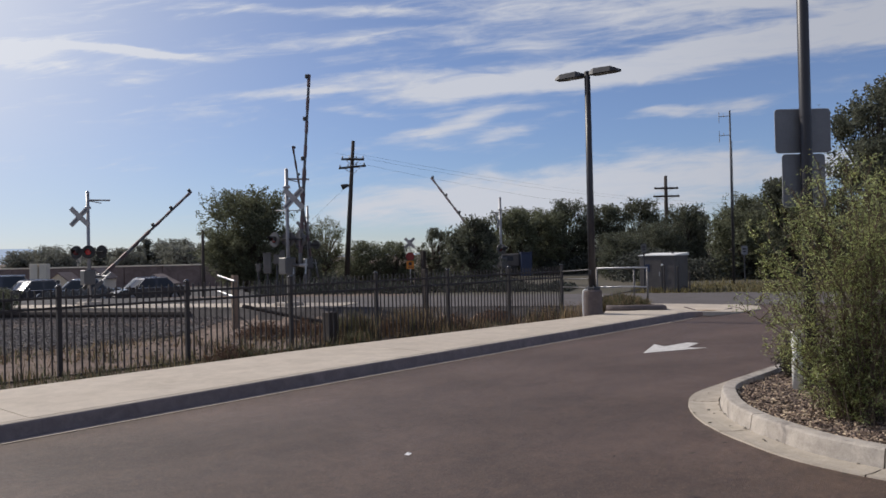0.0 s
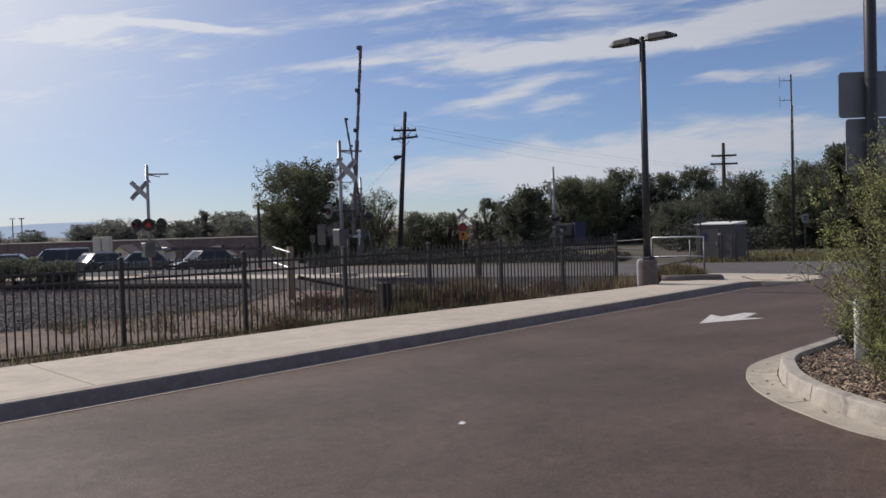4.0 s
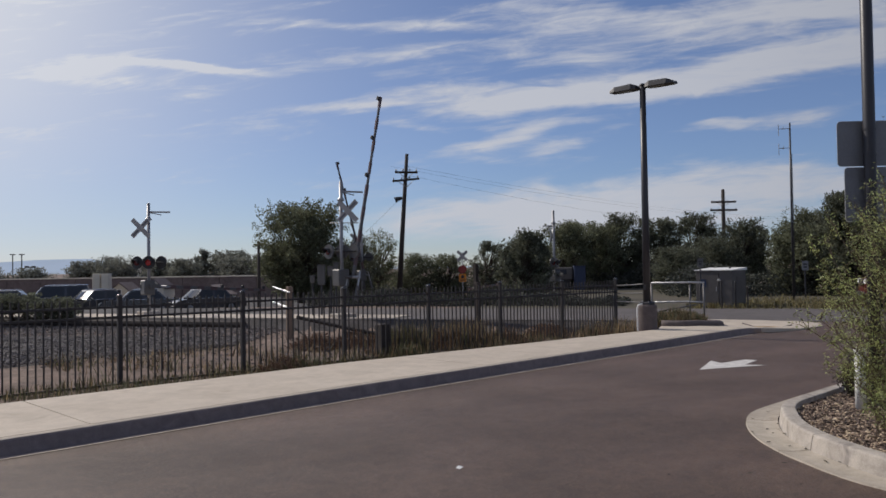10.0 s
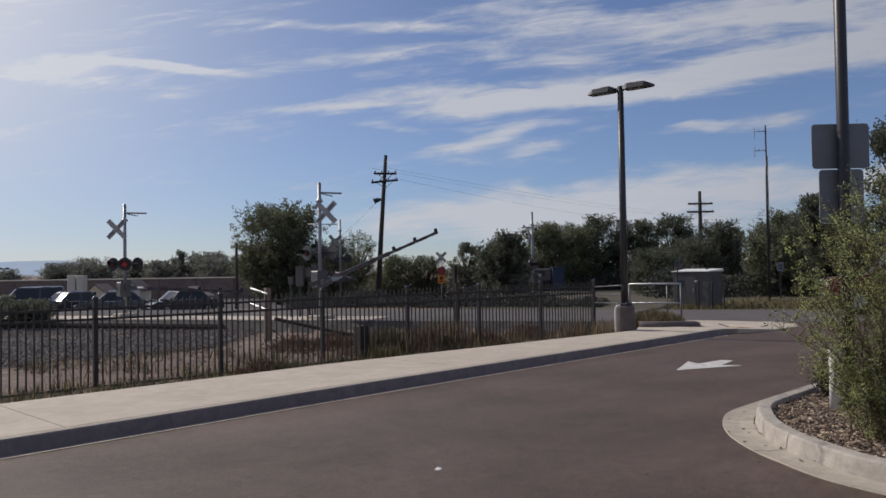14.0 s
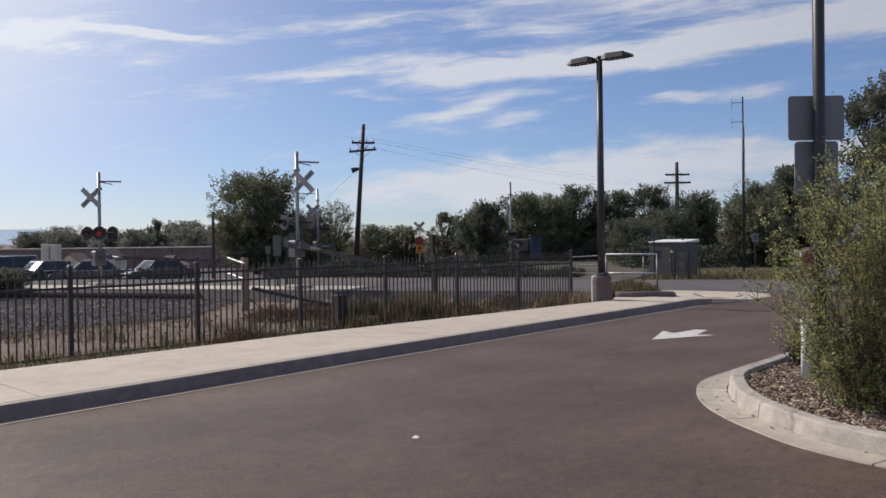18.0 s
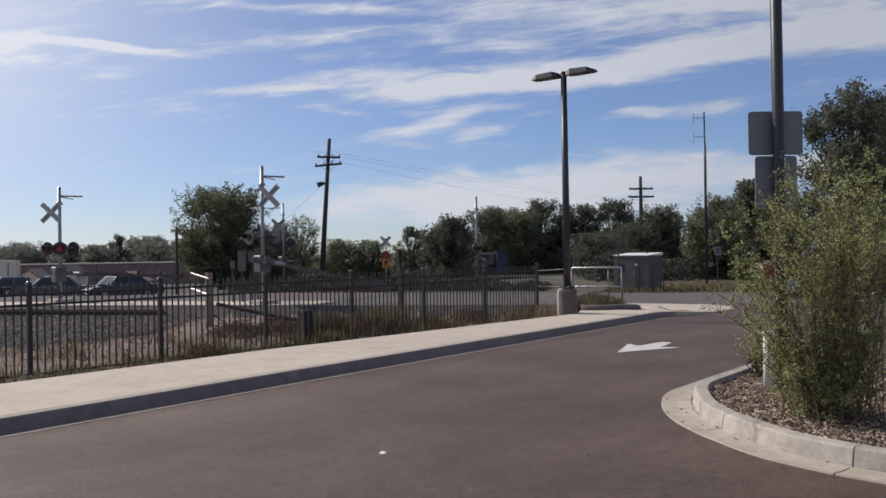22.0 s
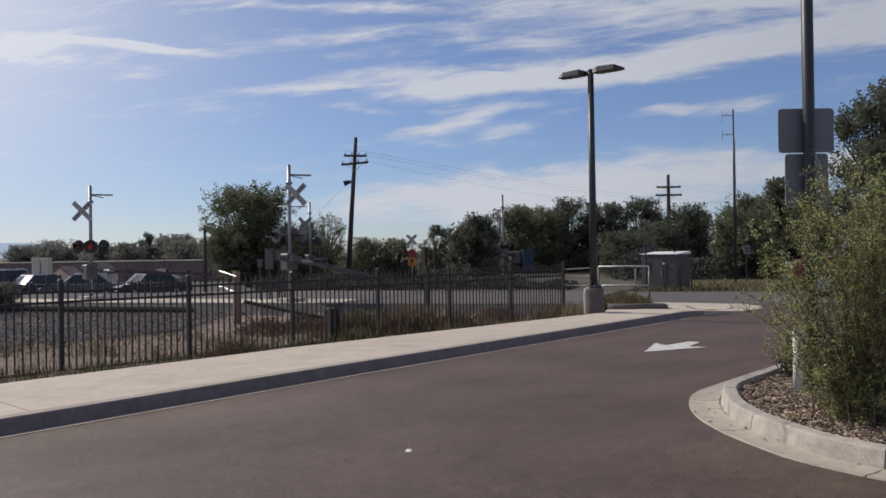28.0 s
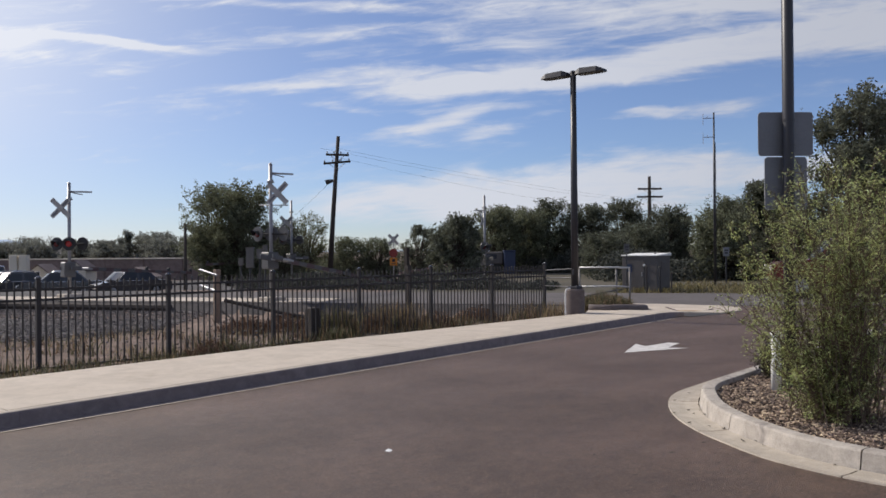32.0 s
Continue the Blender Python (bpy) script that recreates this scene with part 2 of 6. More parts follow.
MULCH = material("rock_mulch", (0.36, 0.265, 0.20), (0.11, 0.075, 0.057), 0.85, 0, 8, 60, 0.7, 0.2, vary=0.95, island=True)
MULCH_BED = material("mulch_bed", (0.13, 0.09, 0.065), (0.05, 0.035, 0.03), 0.95, 0, 6, 50, 0.8, 0.8, 60)
BLACK_STEEL = material("black_painted_steel", (0.026, 0.022, 0.022), (0.040, 0.032, 0.030), 0.62, 0.0, 3, 50, 0.4, 0.05)
BRONZE_STEEL = material("dark_bronze_steel", (0.034, 0.033, 0.039), (0.022, 0.021, 0.025), 0.42, 0.1, 2, 40, 0.5, 0.05)
GALVANIZED = material("galvanized_steel", (0.42, 0.42, 0.43), (0.28, 0.28, 0.29), 0.42, 0.75, 5, 50, 0.6, 0.05)
ALUMINIUM = material("sign_aluminium", (0.20, 0.205, 0.22), (0.15, 0.155, 0.17), 0.55, 0.35, 3, 40, 0.5, 0.03)
SILVER = material("silver_paint", (0.30, 0.30, 0.315), (0.21, 0.21, 0.22), 0.45, 0.4, 3, 40, 0.5, 0.04)
GREY_BOX = material("dull_grey_steel", (0.12, 0.116, 0.116), (0.085, 0.082, 0.082), 0.5, 0.2, 3, 40, 0.5, 0.04)
DULL_WHITE = material("weathered_white_board", (0.42, 0.41, 0.40), (0.3, 0.29, 0.28), 0.6, 0, 4, 50, 0.5, 0.05)
WHITE_PAINT = material("white_paint", (0.80, 0.79, 0.76), (0.62, 0.60, 0.57), 0.55, 0, 4, 50, 0.5, 0.05)
ROAD_PAINT = material("road_paint", (0.62, 0.60, 0.57), (0.36, 0.33, 0.31), 0.75, 0, 5, 90, 0.55, 0.3, 160, mottle=(9.0, 0.18))
YELLOW_PAINT = material("yellow_paint", (0.44, 0.31, 0.19), (0.36, 0.25, 0.16), 0.7, 0, 5, 60, 0.6, 0.2)
ORANGE_SIGN = material("amber_sign", (0.60, 0.22, 0.02), (0.5, 0.18, 0.02), 0.5, 0, 4, 40, 0.4, 0.02)
RED_PAINT = material("red_paint", (0.24, 0.03, 0.025), (0.18, 0.025, 0.02), 0.5, 0, 4, 40, 0.4, 0.03)
BLACK_PAINT = material("black_paint", (0.025, 0.024, 0.025), (0.04, 0.038, 0.038), 0.55, 0, 4, 40, 0.4, 0.03)
BLUE_PAINT = material("blue_paint", (0.018, 0.03, 0.075), (0.014, 0.024, 0.055), 0.5, 0, 4, 40, 0.4, 0.03)
OLD_WOOD = material("weathered_wood", (0.060, 0.048, 0.042), (0.030, 0.025, 0.022), 0.9, 0, 2, 30, 0.8, 0.6, 30, stretch=(6, 6, 0.6))
PALE_WOOD = material("pale_wood", (0.30, 0.22, 0.16), (0.17, 0.12, 0.09), 0.9, 0, 2, 30, 0.8, 0.5, 30, stretch=(6, 6, 0.6))
BARK = material("bark", (0.075, 0.055, 0.042), (0.03, 0.024, 0.02), 0.95, 0, 6, 40, 0.8, 0.8, 30, stretch=(3, 3, 0.5))
STEM = material("shrub_stem", (0.15, 0.105, 0.07), (0.075, 0.052, 0.036), 0.85, 0, 8, 60, 0.7, 0.4)
LEAF = material("tree_leaf", (0.16, 0.168, 0.105), (0.108, 0.116, 0.073), 0.88, 0, 0.9, 4, 0.8, 0, vary=0.5, island=True, through_light=0.48)
LEAF_DARK = material("dark_tree_leaf", (0.138, 0.145, 0.102), (0.09, 0.097, 0.07), 0.88, 0, 0.9, 4, 0.8, 0, vary=0.5, island=True, through_light=0.45)
# far leaves paler and greyer: distance haze put into their colour
LEAF_FAR = material("hazed_far_leaf", (0.22, 0.226, 0.19), (0.16, 0.166, 0.142), 0.7, 0, 0.9, 4, 0.8, 0, vary=0.4, island=True, through_light=0.48)
CAR_RED = material("dark_red_car_paint", (0.16, 0.022, 0.016), (0.12, 0.018, 0.014), 0.28, 0.2, 2, 30, 0.3, 0.0, coat=0.6)
INSECT = material("insect_shell", (0.03, 0.025, 0.02), (0.02, 0.016, 0.014), 0.4, 0, 40, 200, 0.5, 0.0)
LEAF_PALE = material("pale_tree_leaf", (0.16, 0.165, 0.085), (0.10, 0.108, 0.055), 0.6, 0, 0.9, 4, 0.8, 0, vary=0.45, island=True, through_light=0.45)
LEAF_SHRUB = material("willow_leaf", (0.41, 0.425, 0.165), (0.21, 0.24, 0.10), 0.36, 0, 3, 12, 0.85, 0, vary=0.9, island=True, through_light=0.55, spots=(0.30, 0.19, 0.12), spot_scale=3.0, spot_at=(0.64, 0.76))
LEAF_JUNIPER = material("juniper_leaf", (0.06, 0.05, 0.034), (0.032, 0.027, 0.02), 0.7, 0, 3, 12, 0.8, 0, vary=0.5, island=True, through_light=0.15)
DRY_GRASS = material("dry_grass", (0.27, 0.19, 0.115), (0.095, 0.062, 0.042), 0.8, 0, 1.3, 10, 0.9, 0, vary=0.8, island=True, through_light=0.35)
GOLD_GRASS = material("golden_verge_grass", (0.24, 0.195, 0.095), (0.11, 0.10, 0.05), 0.8, 0, 2, 10, 0.8, 0, vary=0.55, island=True, through_light=0.4)
GREEN_GRASS = material("weed", (0.12, 0.115, 0.058), (0.06, 0.06, 0.034), 0.7, 0, 2, 10, 0.8, 0, vary=0.5, island=True, through_light=0.4)
BROWN_WALL = material("brown_masonry", (0.19, 0.145, 0.132), (0.13, 0.10, 0.092), 0.9, 0, 0.5, 10, 0.7, 0.3, mottle=(1.5, 0.2))
PALE_WALL = material("beige_render", (0.70, 0.63, 0.52), (0.58, 0.52, 0.42), 0.9, 0, 0.8, 12, 0.6, 0.2)
SHED_METAL = material("grey_sheet_metal", (0.105, 0.094, 0.09), (0.08, 0.072, 0.069), 0.6, 0.2, 1.2, 25, 0.6, 0.1, mottle=(2.0, 0.12))
CAR_DARK = material("dark_car_paint", (0.085, 0.082, 0.09), (0.07, 0.068, 0.075), 0.22, 0.3, 2, 30, 0.3, 0.0, coat=0.6)
CAR_SILVER = material("silver_car_paint", (0.12, 0.12, 0.125), (0.1, 0.1, 0.105), 0.25, 0.6, 2, 30, 0.3, 0.0, coat=0.6)
CAR_GLASS = glass("car_glass", (0.05, 0.055, 0.065))
CHROME = material("polished_chrome", (0.75, 0.75, 0.76), (0.7, 0.7, 0.71), 0.2, 1.0, 3, 40, 0.3, 0.0)
BRUSH = material("dry_brush", (0.20, 0.12, 0.08), (0.10, 0.06, 0.042), 0.9, 0, 3, 20, 0.8, 0, vary=0.5, island=True, through_light=0.2)
DULL_ARM = material("dull_arm_aluminium", (0.135, 0.128, 0.128), (0.10, 0.095, 0.095), 0.45, 0.4, 3, 40, 0.5, 0.02)
# leaf colour darkened to carry the shade under the trees
LEAF_SHADE = material("shaded_bush_leaf", (0.070, 0.076, 0.062), (0.046, 0.050, 0.041), 0.9, 0, 0.9, 4, 0.8, 0, vary=0.5, island=True, through_light=0.15)
DARK_CONCRETE = material("dark_concrete", (0.125, 0.10, 0.096), (0.085, 0.068, 0.066), 0.85, 0, 2.5, 80, 0.6, 0.3, 140, mottle=(6.0, 0.15))
GUTTER = material("gutter_concrete", (0.44, 0.385, 0.315), (0.32, 0.28, 0.228), 0.85, 0, 2.0, 80, 0.6, 0.3, 140, vary=0.06, spots=(0.27, 0.225, 0.17), spot_scale=3.0, spot_at=(0.58, 0.8), mottle=(6.0, 0.12))
GLOSS_BLACK = material("gloss_black_paint", (0.04, 0.035, 0.035), (0.05, 0.044, 0.042), 0.25, 0.3, 3, 50, 0.4, 0.0, coat=0.8)
RUBBER = material("rubber", (0.02, 0.02, 0.02), (0.03, 0.03, 0.03), 0.85, 0, 5, 50, 0.4, 0.1)
RED_LAMP = glow("lit_red_lens", (0.34, 0.03, 0.03), 0.08)
FADED_RED = material("faded_red_band", (0.13, 0.085, 0.085), (0.09, 0.06, 0.06), 0.42, 0.45, 4, 40, 0.4, 0.03)
# darker kerb concrete: the shade on face and gutter is in its colour
SHADED_CURB = material("shaded_curb", (0.205, 0.17, 0.168), (0.14, 0.115, 0.115), 0.85, 0, 2.5, 80, 0.6, 0.3, 140, vary=0.05, mottle=(6.0, 0.15))
RED_LENS = glow("red_lens", (0.10, 0.012, 0.012), 0.0)
# distance haze put into the hills' colour as an even glow
HILL = glow("hill_haze_glow", (0.36, 0.42, 0.51), 0.85)
WIRE = material("wire", (0.03, 0.03, 0.032), (0.02, 0.02, 0.02), 0.6, 0, 5, 50, 0.3, 0)
PAPER = material("paper_litter", (0.8, 0.8, 0.78), (0.7, 0.7, 0.68), 0.8, 0, 5, 50, 0.3, 0.05)
LAMP_LENS = material("lamp_diffuser", (0.12, 0.12, 0.125), (0.09, 0.09, 0.095), 0.25, 0, 5, 50, 0.3, 0.0)


# ---------------------------------------------------------------- mesh helpers
class Geo:
    """Collects faces for one mesh."""

    def __init__(self):
        self.v, self.f = [], []

    def face(self, pts):
        k = len(self.v)
        self.v += [tuple(p) for p in pts]
        self.f.append(tuple(range(k, k + len(pts))))

    def box(self, center, size, m=None, bevel=0.0):
        """A box, its edges chamfered by bevel, placed by the pose m."""
        cx, cy, cz = center
        hx, hy, hz = (s / 2 for s in size)
        b = min(bevel, hx * 0.9, hy * 0.9, hz * 0.9)
        k = len(self.v)
        pts = []
        if b <= 0:
            pts = [(sx * hx, sy * hy, sz * hz) for sz in (-1, 1) for sy in (-1, 1) for sx in (-1, 1)]
            faces = [(0, 2, 3, 1), (4, 5, 7, 6), (0, 1, 5, 4), (2, 6, 7, 3), (0, 4, 6, 2), (1, 3, 7, 5)]
        else:
            idx = {}
            for sx in (-1, 1):
                for sy in (-1, 1):
                    for sz in (-1, 1):
                        for a in range(3):
                            idx[sx, sy, sz, a] = len(pts)
                            pts.append((sx * (hx - (b if a != 0 else 0)), sy * (hy - (b if a != 1 else 0)), sz * (hz - (b if a != 2 else 0))))
            faces = []
            for s in (-1, 1):
                faces.append([idx[s, -1, -1, 0], idx[s, 1, -1, 0], idx[s, 1, 1, 0], idx[s, -1, 1, 0]][::s])
                faces.append([idx[-1, s, -1, 1], idx[-1, s, 1, 1], idx[1, s, 1, 1], idx[1, s, -1, 1]][::s])
                faces.append([idx[-1, -1, s, 2], idx[1, -1, s, 2], idx[1, 1, s, 2], idx[-1, 1, s, 2]][::s])
            for s in (-1, 1):
                for t in (-1, 1):
                    faces.append([idx[s, t, -1, 0], idx[s, t, -1, 1], idx[s, t, 1, 1], idx[s, t, 1, 0]][::s * t])
                    faces.append([idx[s, -1, t, 2], idx[s, -1, t, 0], idx[s, 1, t, 0], idx[s, 1, t, 2]][::s * t])
                    faces.append([idx[-1, s, t, 1], idx[-1, s, t, 2], idx[1, s, t, 2], idx[1, s, t, 1]][::s * t])
                    for w in (-1, 1):
                        faces.append([idx[s, t, w, 0], idx[s, t, w, 1], idx[s, t, w, 2]][::s * t * w])
        for p in pts:
            p = Vector((p[0] + cx, p[1] + cy, p[2] + cz))
            self.v.append(tuple(m @ p if m else p))
        self.f += [tuple(i + k for i in fc) for fc in faces]
        return self

    def tube(self, path, radii, n=10, caps=True):
        """A round bar along a path of points."""
        path = [Vector(p) for p in path]
        if not isinstance(radii, (list, tuple)):
            radii = [radii] * len(path)
        k = len(self.v)
        side = None
        for i, p in enumerate(path):
            d = (path[min(i + 1, len(path) - 1)] - path[max(i - 1, 0)]).normalized()
            ref = side if side is not None else (Vector((1, 0, 0)) if abs(d.x) < 0.9 else Vector((0, 1, 0)))
            e1 = (ref - d * ref.dot(d)).normalized()
            e2 = d.cross(e1)
            side = e1
            for j in range(n):
                a = 2 * math.pi * j / n
                self.v.append(tuple(p + (e1 * math.cos(a) + e2 * math.sin(a)) * radii[i]))
        for i in range(len(path) - 1):
            for j in range(n):
                a, b = k + i * n + j, k + i * n + (j + 1) % n
                self.f.append((a, b, b + n, a + n))
        if caps:
            self.f.append(tuple(range(k + n - 1, k - 1, -1)))
            e = k + (len(path) - 1) * n
            self.f.append(tuple(range(e, e + n)))
        return self

    def prism(self, outline, z0, z1, top_inset=0.0):
        """An upright block over a flat outline, counter-clockwise."""
        k, n = len(self.v), len(outline)
        cx, cy = sum(p[0] for p in outline) / n, sum(p[1] for p in outline) / n
        for z, ins in ((z0, 0), (z1, top_inset)):
            for x, y in outline:
                d = max(math.hypot(x - cx, y - cy), 1e-6)
                self.v.append((x - (x - cx) / d * ins, y - (y - cy) / d * ins, z))
        self.f.append(tuple(range(k + n - 1, k - 1, -1)))
        self.f.append(tuple(range(k + n, k + 2 * n)))
        for i in range(n):
            j = (i + 1) % n
            self.f.append((k + i, k + j, k + n + j, k + n + i))
        return self

    def moved(self, m):
        self.v = [tuple(m @ Vector(p)) for p in self.v]
        return self

    def mesh(self, name, mat, smooth=False):
        me = bpy.data.meshes.new(name)
        me.from_pydata(self.v, [], self.f)
        me.update()
        me.materials.append(mat)
        if smooth:
            me.polygons.foreach_set("use_smooth", [True] * len(me.polygons))
        return me


def part(name, geo, mat, parent=None, label="", smooth=False, m=None):
    """Links a mesh as one object under a thing or a part."""
    ob = new(name, geo.mesh(name, mat, smooth) if isinstance(geo, Geo) else geo)
    if parent is not None:
        ob.parent = parent
    if m is not None:
        ob.matrix_basis = m
    if label:
        ob["label"] = label
    return ob


def thing(name, m, label, category, group="", kind=""):
    """An empty at the base of a thing, which carries its parts."""
    ob = new(name)
    ob.matrix_basis = m
    ob.empty_display_size = 0.2
    return tagged(ob, label, category, group, kind)


def structure(name, geo, mat, label, category="", smooth=False):
    return tagged(part(name, geo, mat, None, "", smooth), label, category or name.replace("_", " "), kind="structure")


def spot(right, ahead):
    """The ground place that lies that far to the right of and ahead of the camera's stand."""
    return 0.7186 * ahead + 0.6955 * right, 0.6955 * ahead - 0.7186 * right


def smooth_path(points, step=0.15):
    """A round line through a few control points."""
    pts = [Vector(p) for p in points]
    pts = [2 * pts[0] - pts[1]] + pts + [2 * pts[-1] - pts[-2]]
    out = []
    for i in range(1, len(pts) - 2):
        a, b, c, d = pts[i - 1:i + 3]
        n = max(1, round((c - b).length / step))
        for j in range(n):
            t = j / n
            out.append(0.5 * (2 * b + (c - a) * t + (2 * a - 5 * b + 4 * c - d) * t * t + (3 * b - a - 3 * c + d) * t ** 3))
    out.append(pts[-2])
    return out


def ground_height(x, y):
    """The lie of the land behind the pavement: a shallow strip, the raised street, lower lots far to its side."""
    ahead, right = 0.7186 * x + 0.6955 * y, 0.6955 * x - 0.7186 * y
    z = -0.04
    if y > 11.2 and x < 24:
        near = street_side(x, y)
        if near < 0:
            rise = min(1.0, max(0.0, (near + 0.15) / 0.15))
            drop = min(1.0, (y - 11.2) / 2.2)
            z = -0.32 * drop * (1 - rise) - 0.04
    if ahead > 38 and right < 6:
        k = min(1.0, (ahead - 38) / 12) * min(1.0, (6 - right) / 10)
        z = min(z, -0.84 * k)
    return z


STREET_A, STREET_B = Vector((23.5, 10.3)), Vector((11.0, 33.0))
STREET_DIR = (STREET_B - STREET_A).normalized()
STREET_OUT = Vector((STREET_DIR.y, -STREET_DIR.x))


def street_side(x, y):
    """How far a place lies beyond the street's near edge."""
    return (Vector((x, y)) - STREET_A).dot(STREET_OUT)


def street_point(along, beyond):
    p = STREET_A + STREET_DIR * along + STREET_OUT * beyond
    return p.x, p.y


# ---------------------------------------------------------------- the large structure
def build_ground():
    g = Geo()
    xs = [-3000, -800, -250, -90] + [-40 + 2 * i for i in range(22)] + [4 + 0.5 * i for i in range(40)] + [24 + 2 * i for i in range(40)] + [110, 160, 300, 900, 3200]
    ys = [-3000, -800, -200, -60, -20, -5, 0, 5, 8] + [10 + 0.5 * i for i in range(52)] + [36 + 2.5 * i for i in range(26)] + [110, 160, 300, 900, 3200]
    for y in ys:
        for x in xs:
            z = ground_height(x, y)
            if y > 12.0 and 0 < x < 40 and y < 40 and street_side(x, y) < -0.7:
                z += 0.08 * noise.noise(Vector((x * 0.7, y * 0.7, 0))) + 0.07 * noise.noise(Vector((x * 1.9, y * 1.9, 3)))
            g.v.append((x, y, z))
    w = len(xs)
    for j in range(len(ys) - 1):
        for i in range(w - 1):
            a = j * w + i
            g.f.append((a, a + 1, a + w + 1, a + w))
    structure("ground", g, DIRT, "bare brown dirt with dry patches beside the railway", "ground", True)
    hill = Geo()
    n = 60
    for i in range(n + 1):
        a = i / n
        r = -3200 + 3600 * a
        h = 62 * (1.0 + 0.22 * noise.noise(Vector((a * 6, 0, 0))) + 0.06 * noise.noise(Vector((a * 19, 2, 0)))) * min(1.0, max(0.1, (0.52 - a) / 0.12))
        x, y = spot(r, 3600)
        hill.v += [(x, y, -10), (x, y, max(h, 2))]
        x, y = spot(r, 4200)
        hill.v += [(x, y, -10)]
    for i in range(n):
        k = 3 * i
        hill.f += [(k, k + 3, k + 4, k + 1), (k + 1, k + 4, k + 5, k + 2)]
    structure("hill", hill, HILL, "far hills across the plain, blue haze put into their colour and glow", "hill", True)


def curb_y(x):
    """The kerb of the drive runs a few degrees off the fence."""
    return 8.605 + 0.080 * (x - 2.8) - 0.019 * max(0.0, 7.0 - x)


def build_road():
    g = Geo()
    g.face([(-60, -60, 0), (60, -60, 0), (60, 10.3, 0), (23.5, 10.3, 0), (19.0, 9.9, 0)] + [(x, curb_y(x) - 0.185, 0) for x in (16, 12, 8, 4, 0, -6, -20, -60)])
    structure("road", g, ASPHALT, "dark brownish grey asphalt drive with worn patches", "road")
    s = Geo()
    s.face([(*street_point(-30, 0), 0.004), (*street_point(-30, 6.5), 0.004), (*street_point(8, 7.0), 0.004), (*street_point(20, 7.0), 0.004), (*street_point(20, 0), 0.004)])
    structure("street", s, STREET, "pale grey asphalt street that crosses the railway", "street")
    s = Geo()
    s.face([(*street_point(20, 0), 0.004), (*street_point(20, 7.0), 0.004), (*street_point(34, 7.0), 0.004), (*street_point(120, 7.0), -0.5), (*street_point(120, 0), -0.5), (*street_point(34, 0), 0.004)])
    structure("street_far", s, LOT, "older dark asphalt of the street past the crossing", "street")
    lot = Geo()
    rs, aheads = [-90 + 2.0 * i for i in range(43)], [40 + 2.0 * i for i in range(19)]
    for a in aheads:
        for r in rs:
            x, y = spot(r, a)
            lot.v.append((x, y, ground_height(x, y) + 0.03))
    w = len(rs)
    lot.f = [(j * w + i, j * w + i + 1, (j + 1) * w + i + 1, (j + 1) * w + i) for j in range(len(aheads) - 1) for i in range(w - 1)]
    structure("parking_lot", lot, LOT, "dark worn asphalt of the lower parking lot", "parking lot", True)
    v = Geo()
    v.face([(*street_point(-40, 6.9), -0.02), (*street_point(-40, 46), -0.02), (*street_point(13, 46), -0.02), (*street_point(13, 7.05), -0.02)])
    structure("verge", v, FIELD, "dark weedy verge across the street", "verge")
    # dark bank under the street's edge
    b = Geo()
    for i in range(40):
        a0, a1 = 3 + i * 1.0, 4 + i * 1.0
        j0, j1 = 0.06 * noise.noise(Vector((a0, 0, 0))), 0.06 * noise.noise(Vector((a1, 0, 0)))
        b.face([(*street_point(a0, 0.02), 0.0), (*street_point(a0, -0.62 + j0), -0.40), (*street_point(a1, -0.62 + j1), -0.40), (*street_point(a1, 0.02), 0.0)])
    structure("street_bank", b, BALLAST_BED, "dark gravel bank along the street's edge", "bank")
    # pale concrete panels along the crossing's near edge
    panels = thing("crossing_panels", pose(0, 0, 0), "pale concrete panels along the edge of the crossing", "crossing panels", kind="structure")
    for i in range(12):
        a0, a1 = 12.9 + 2.44 * i, 12.9 + 2.44 * (i + 1) - 0.03
        g = Geo()
        g.prism([street_point(a0, 0.0), street_point(a0, 2.1), street_point(a1, 2.1), street_point(a1, 0.0)], -0.1, 0.03, 0.01)
        part("panel", g, CONCRETE, panels)


def walk_back(x):
    return 11.18 - 0.072 * max(0.0, 8.1 - x)


def kerb_drop(x):
    """The kerb runs down to the ramp at the corner."""
    return 1.0 - 0.88 * min(1.0, max(0.0, (x - 18.4) / 2.2))


def sloped(points, t=0.2):
    """A slab whose top falls with the kerb."""
    g = Geo()
    n = len(points)
    g.v = [(x, y, 0.152 * kerb_drop(x) - t) for x, y in points] + [(x, y, 0.152 * kerb_drop(x)) for x, y in points]
    g.f = [tuple(range(n - 1, -1, -1)), tuple(range(n, 2 * n))] + [(i, (i + 1) % n, n + (i + 1) % n, n + i) for i in range(n)]
    return g


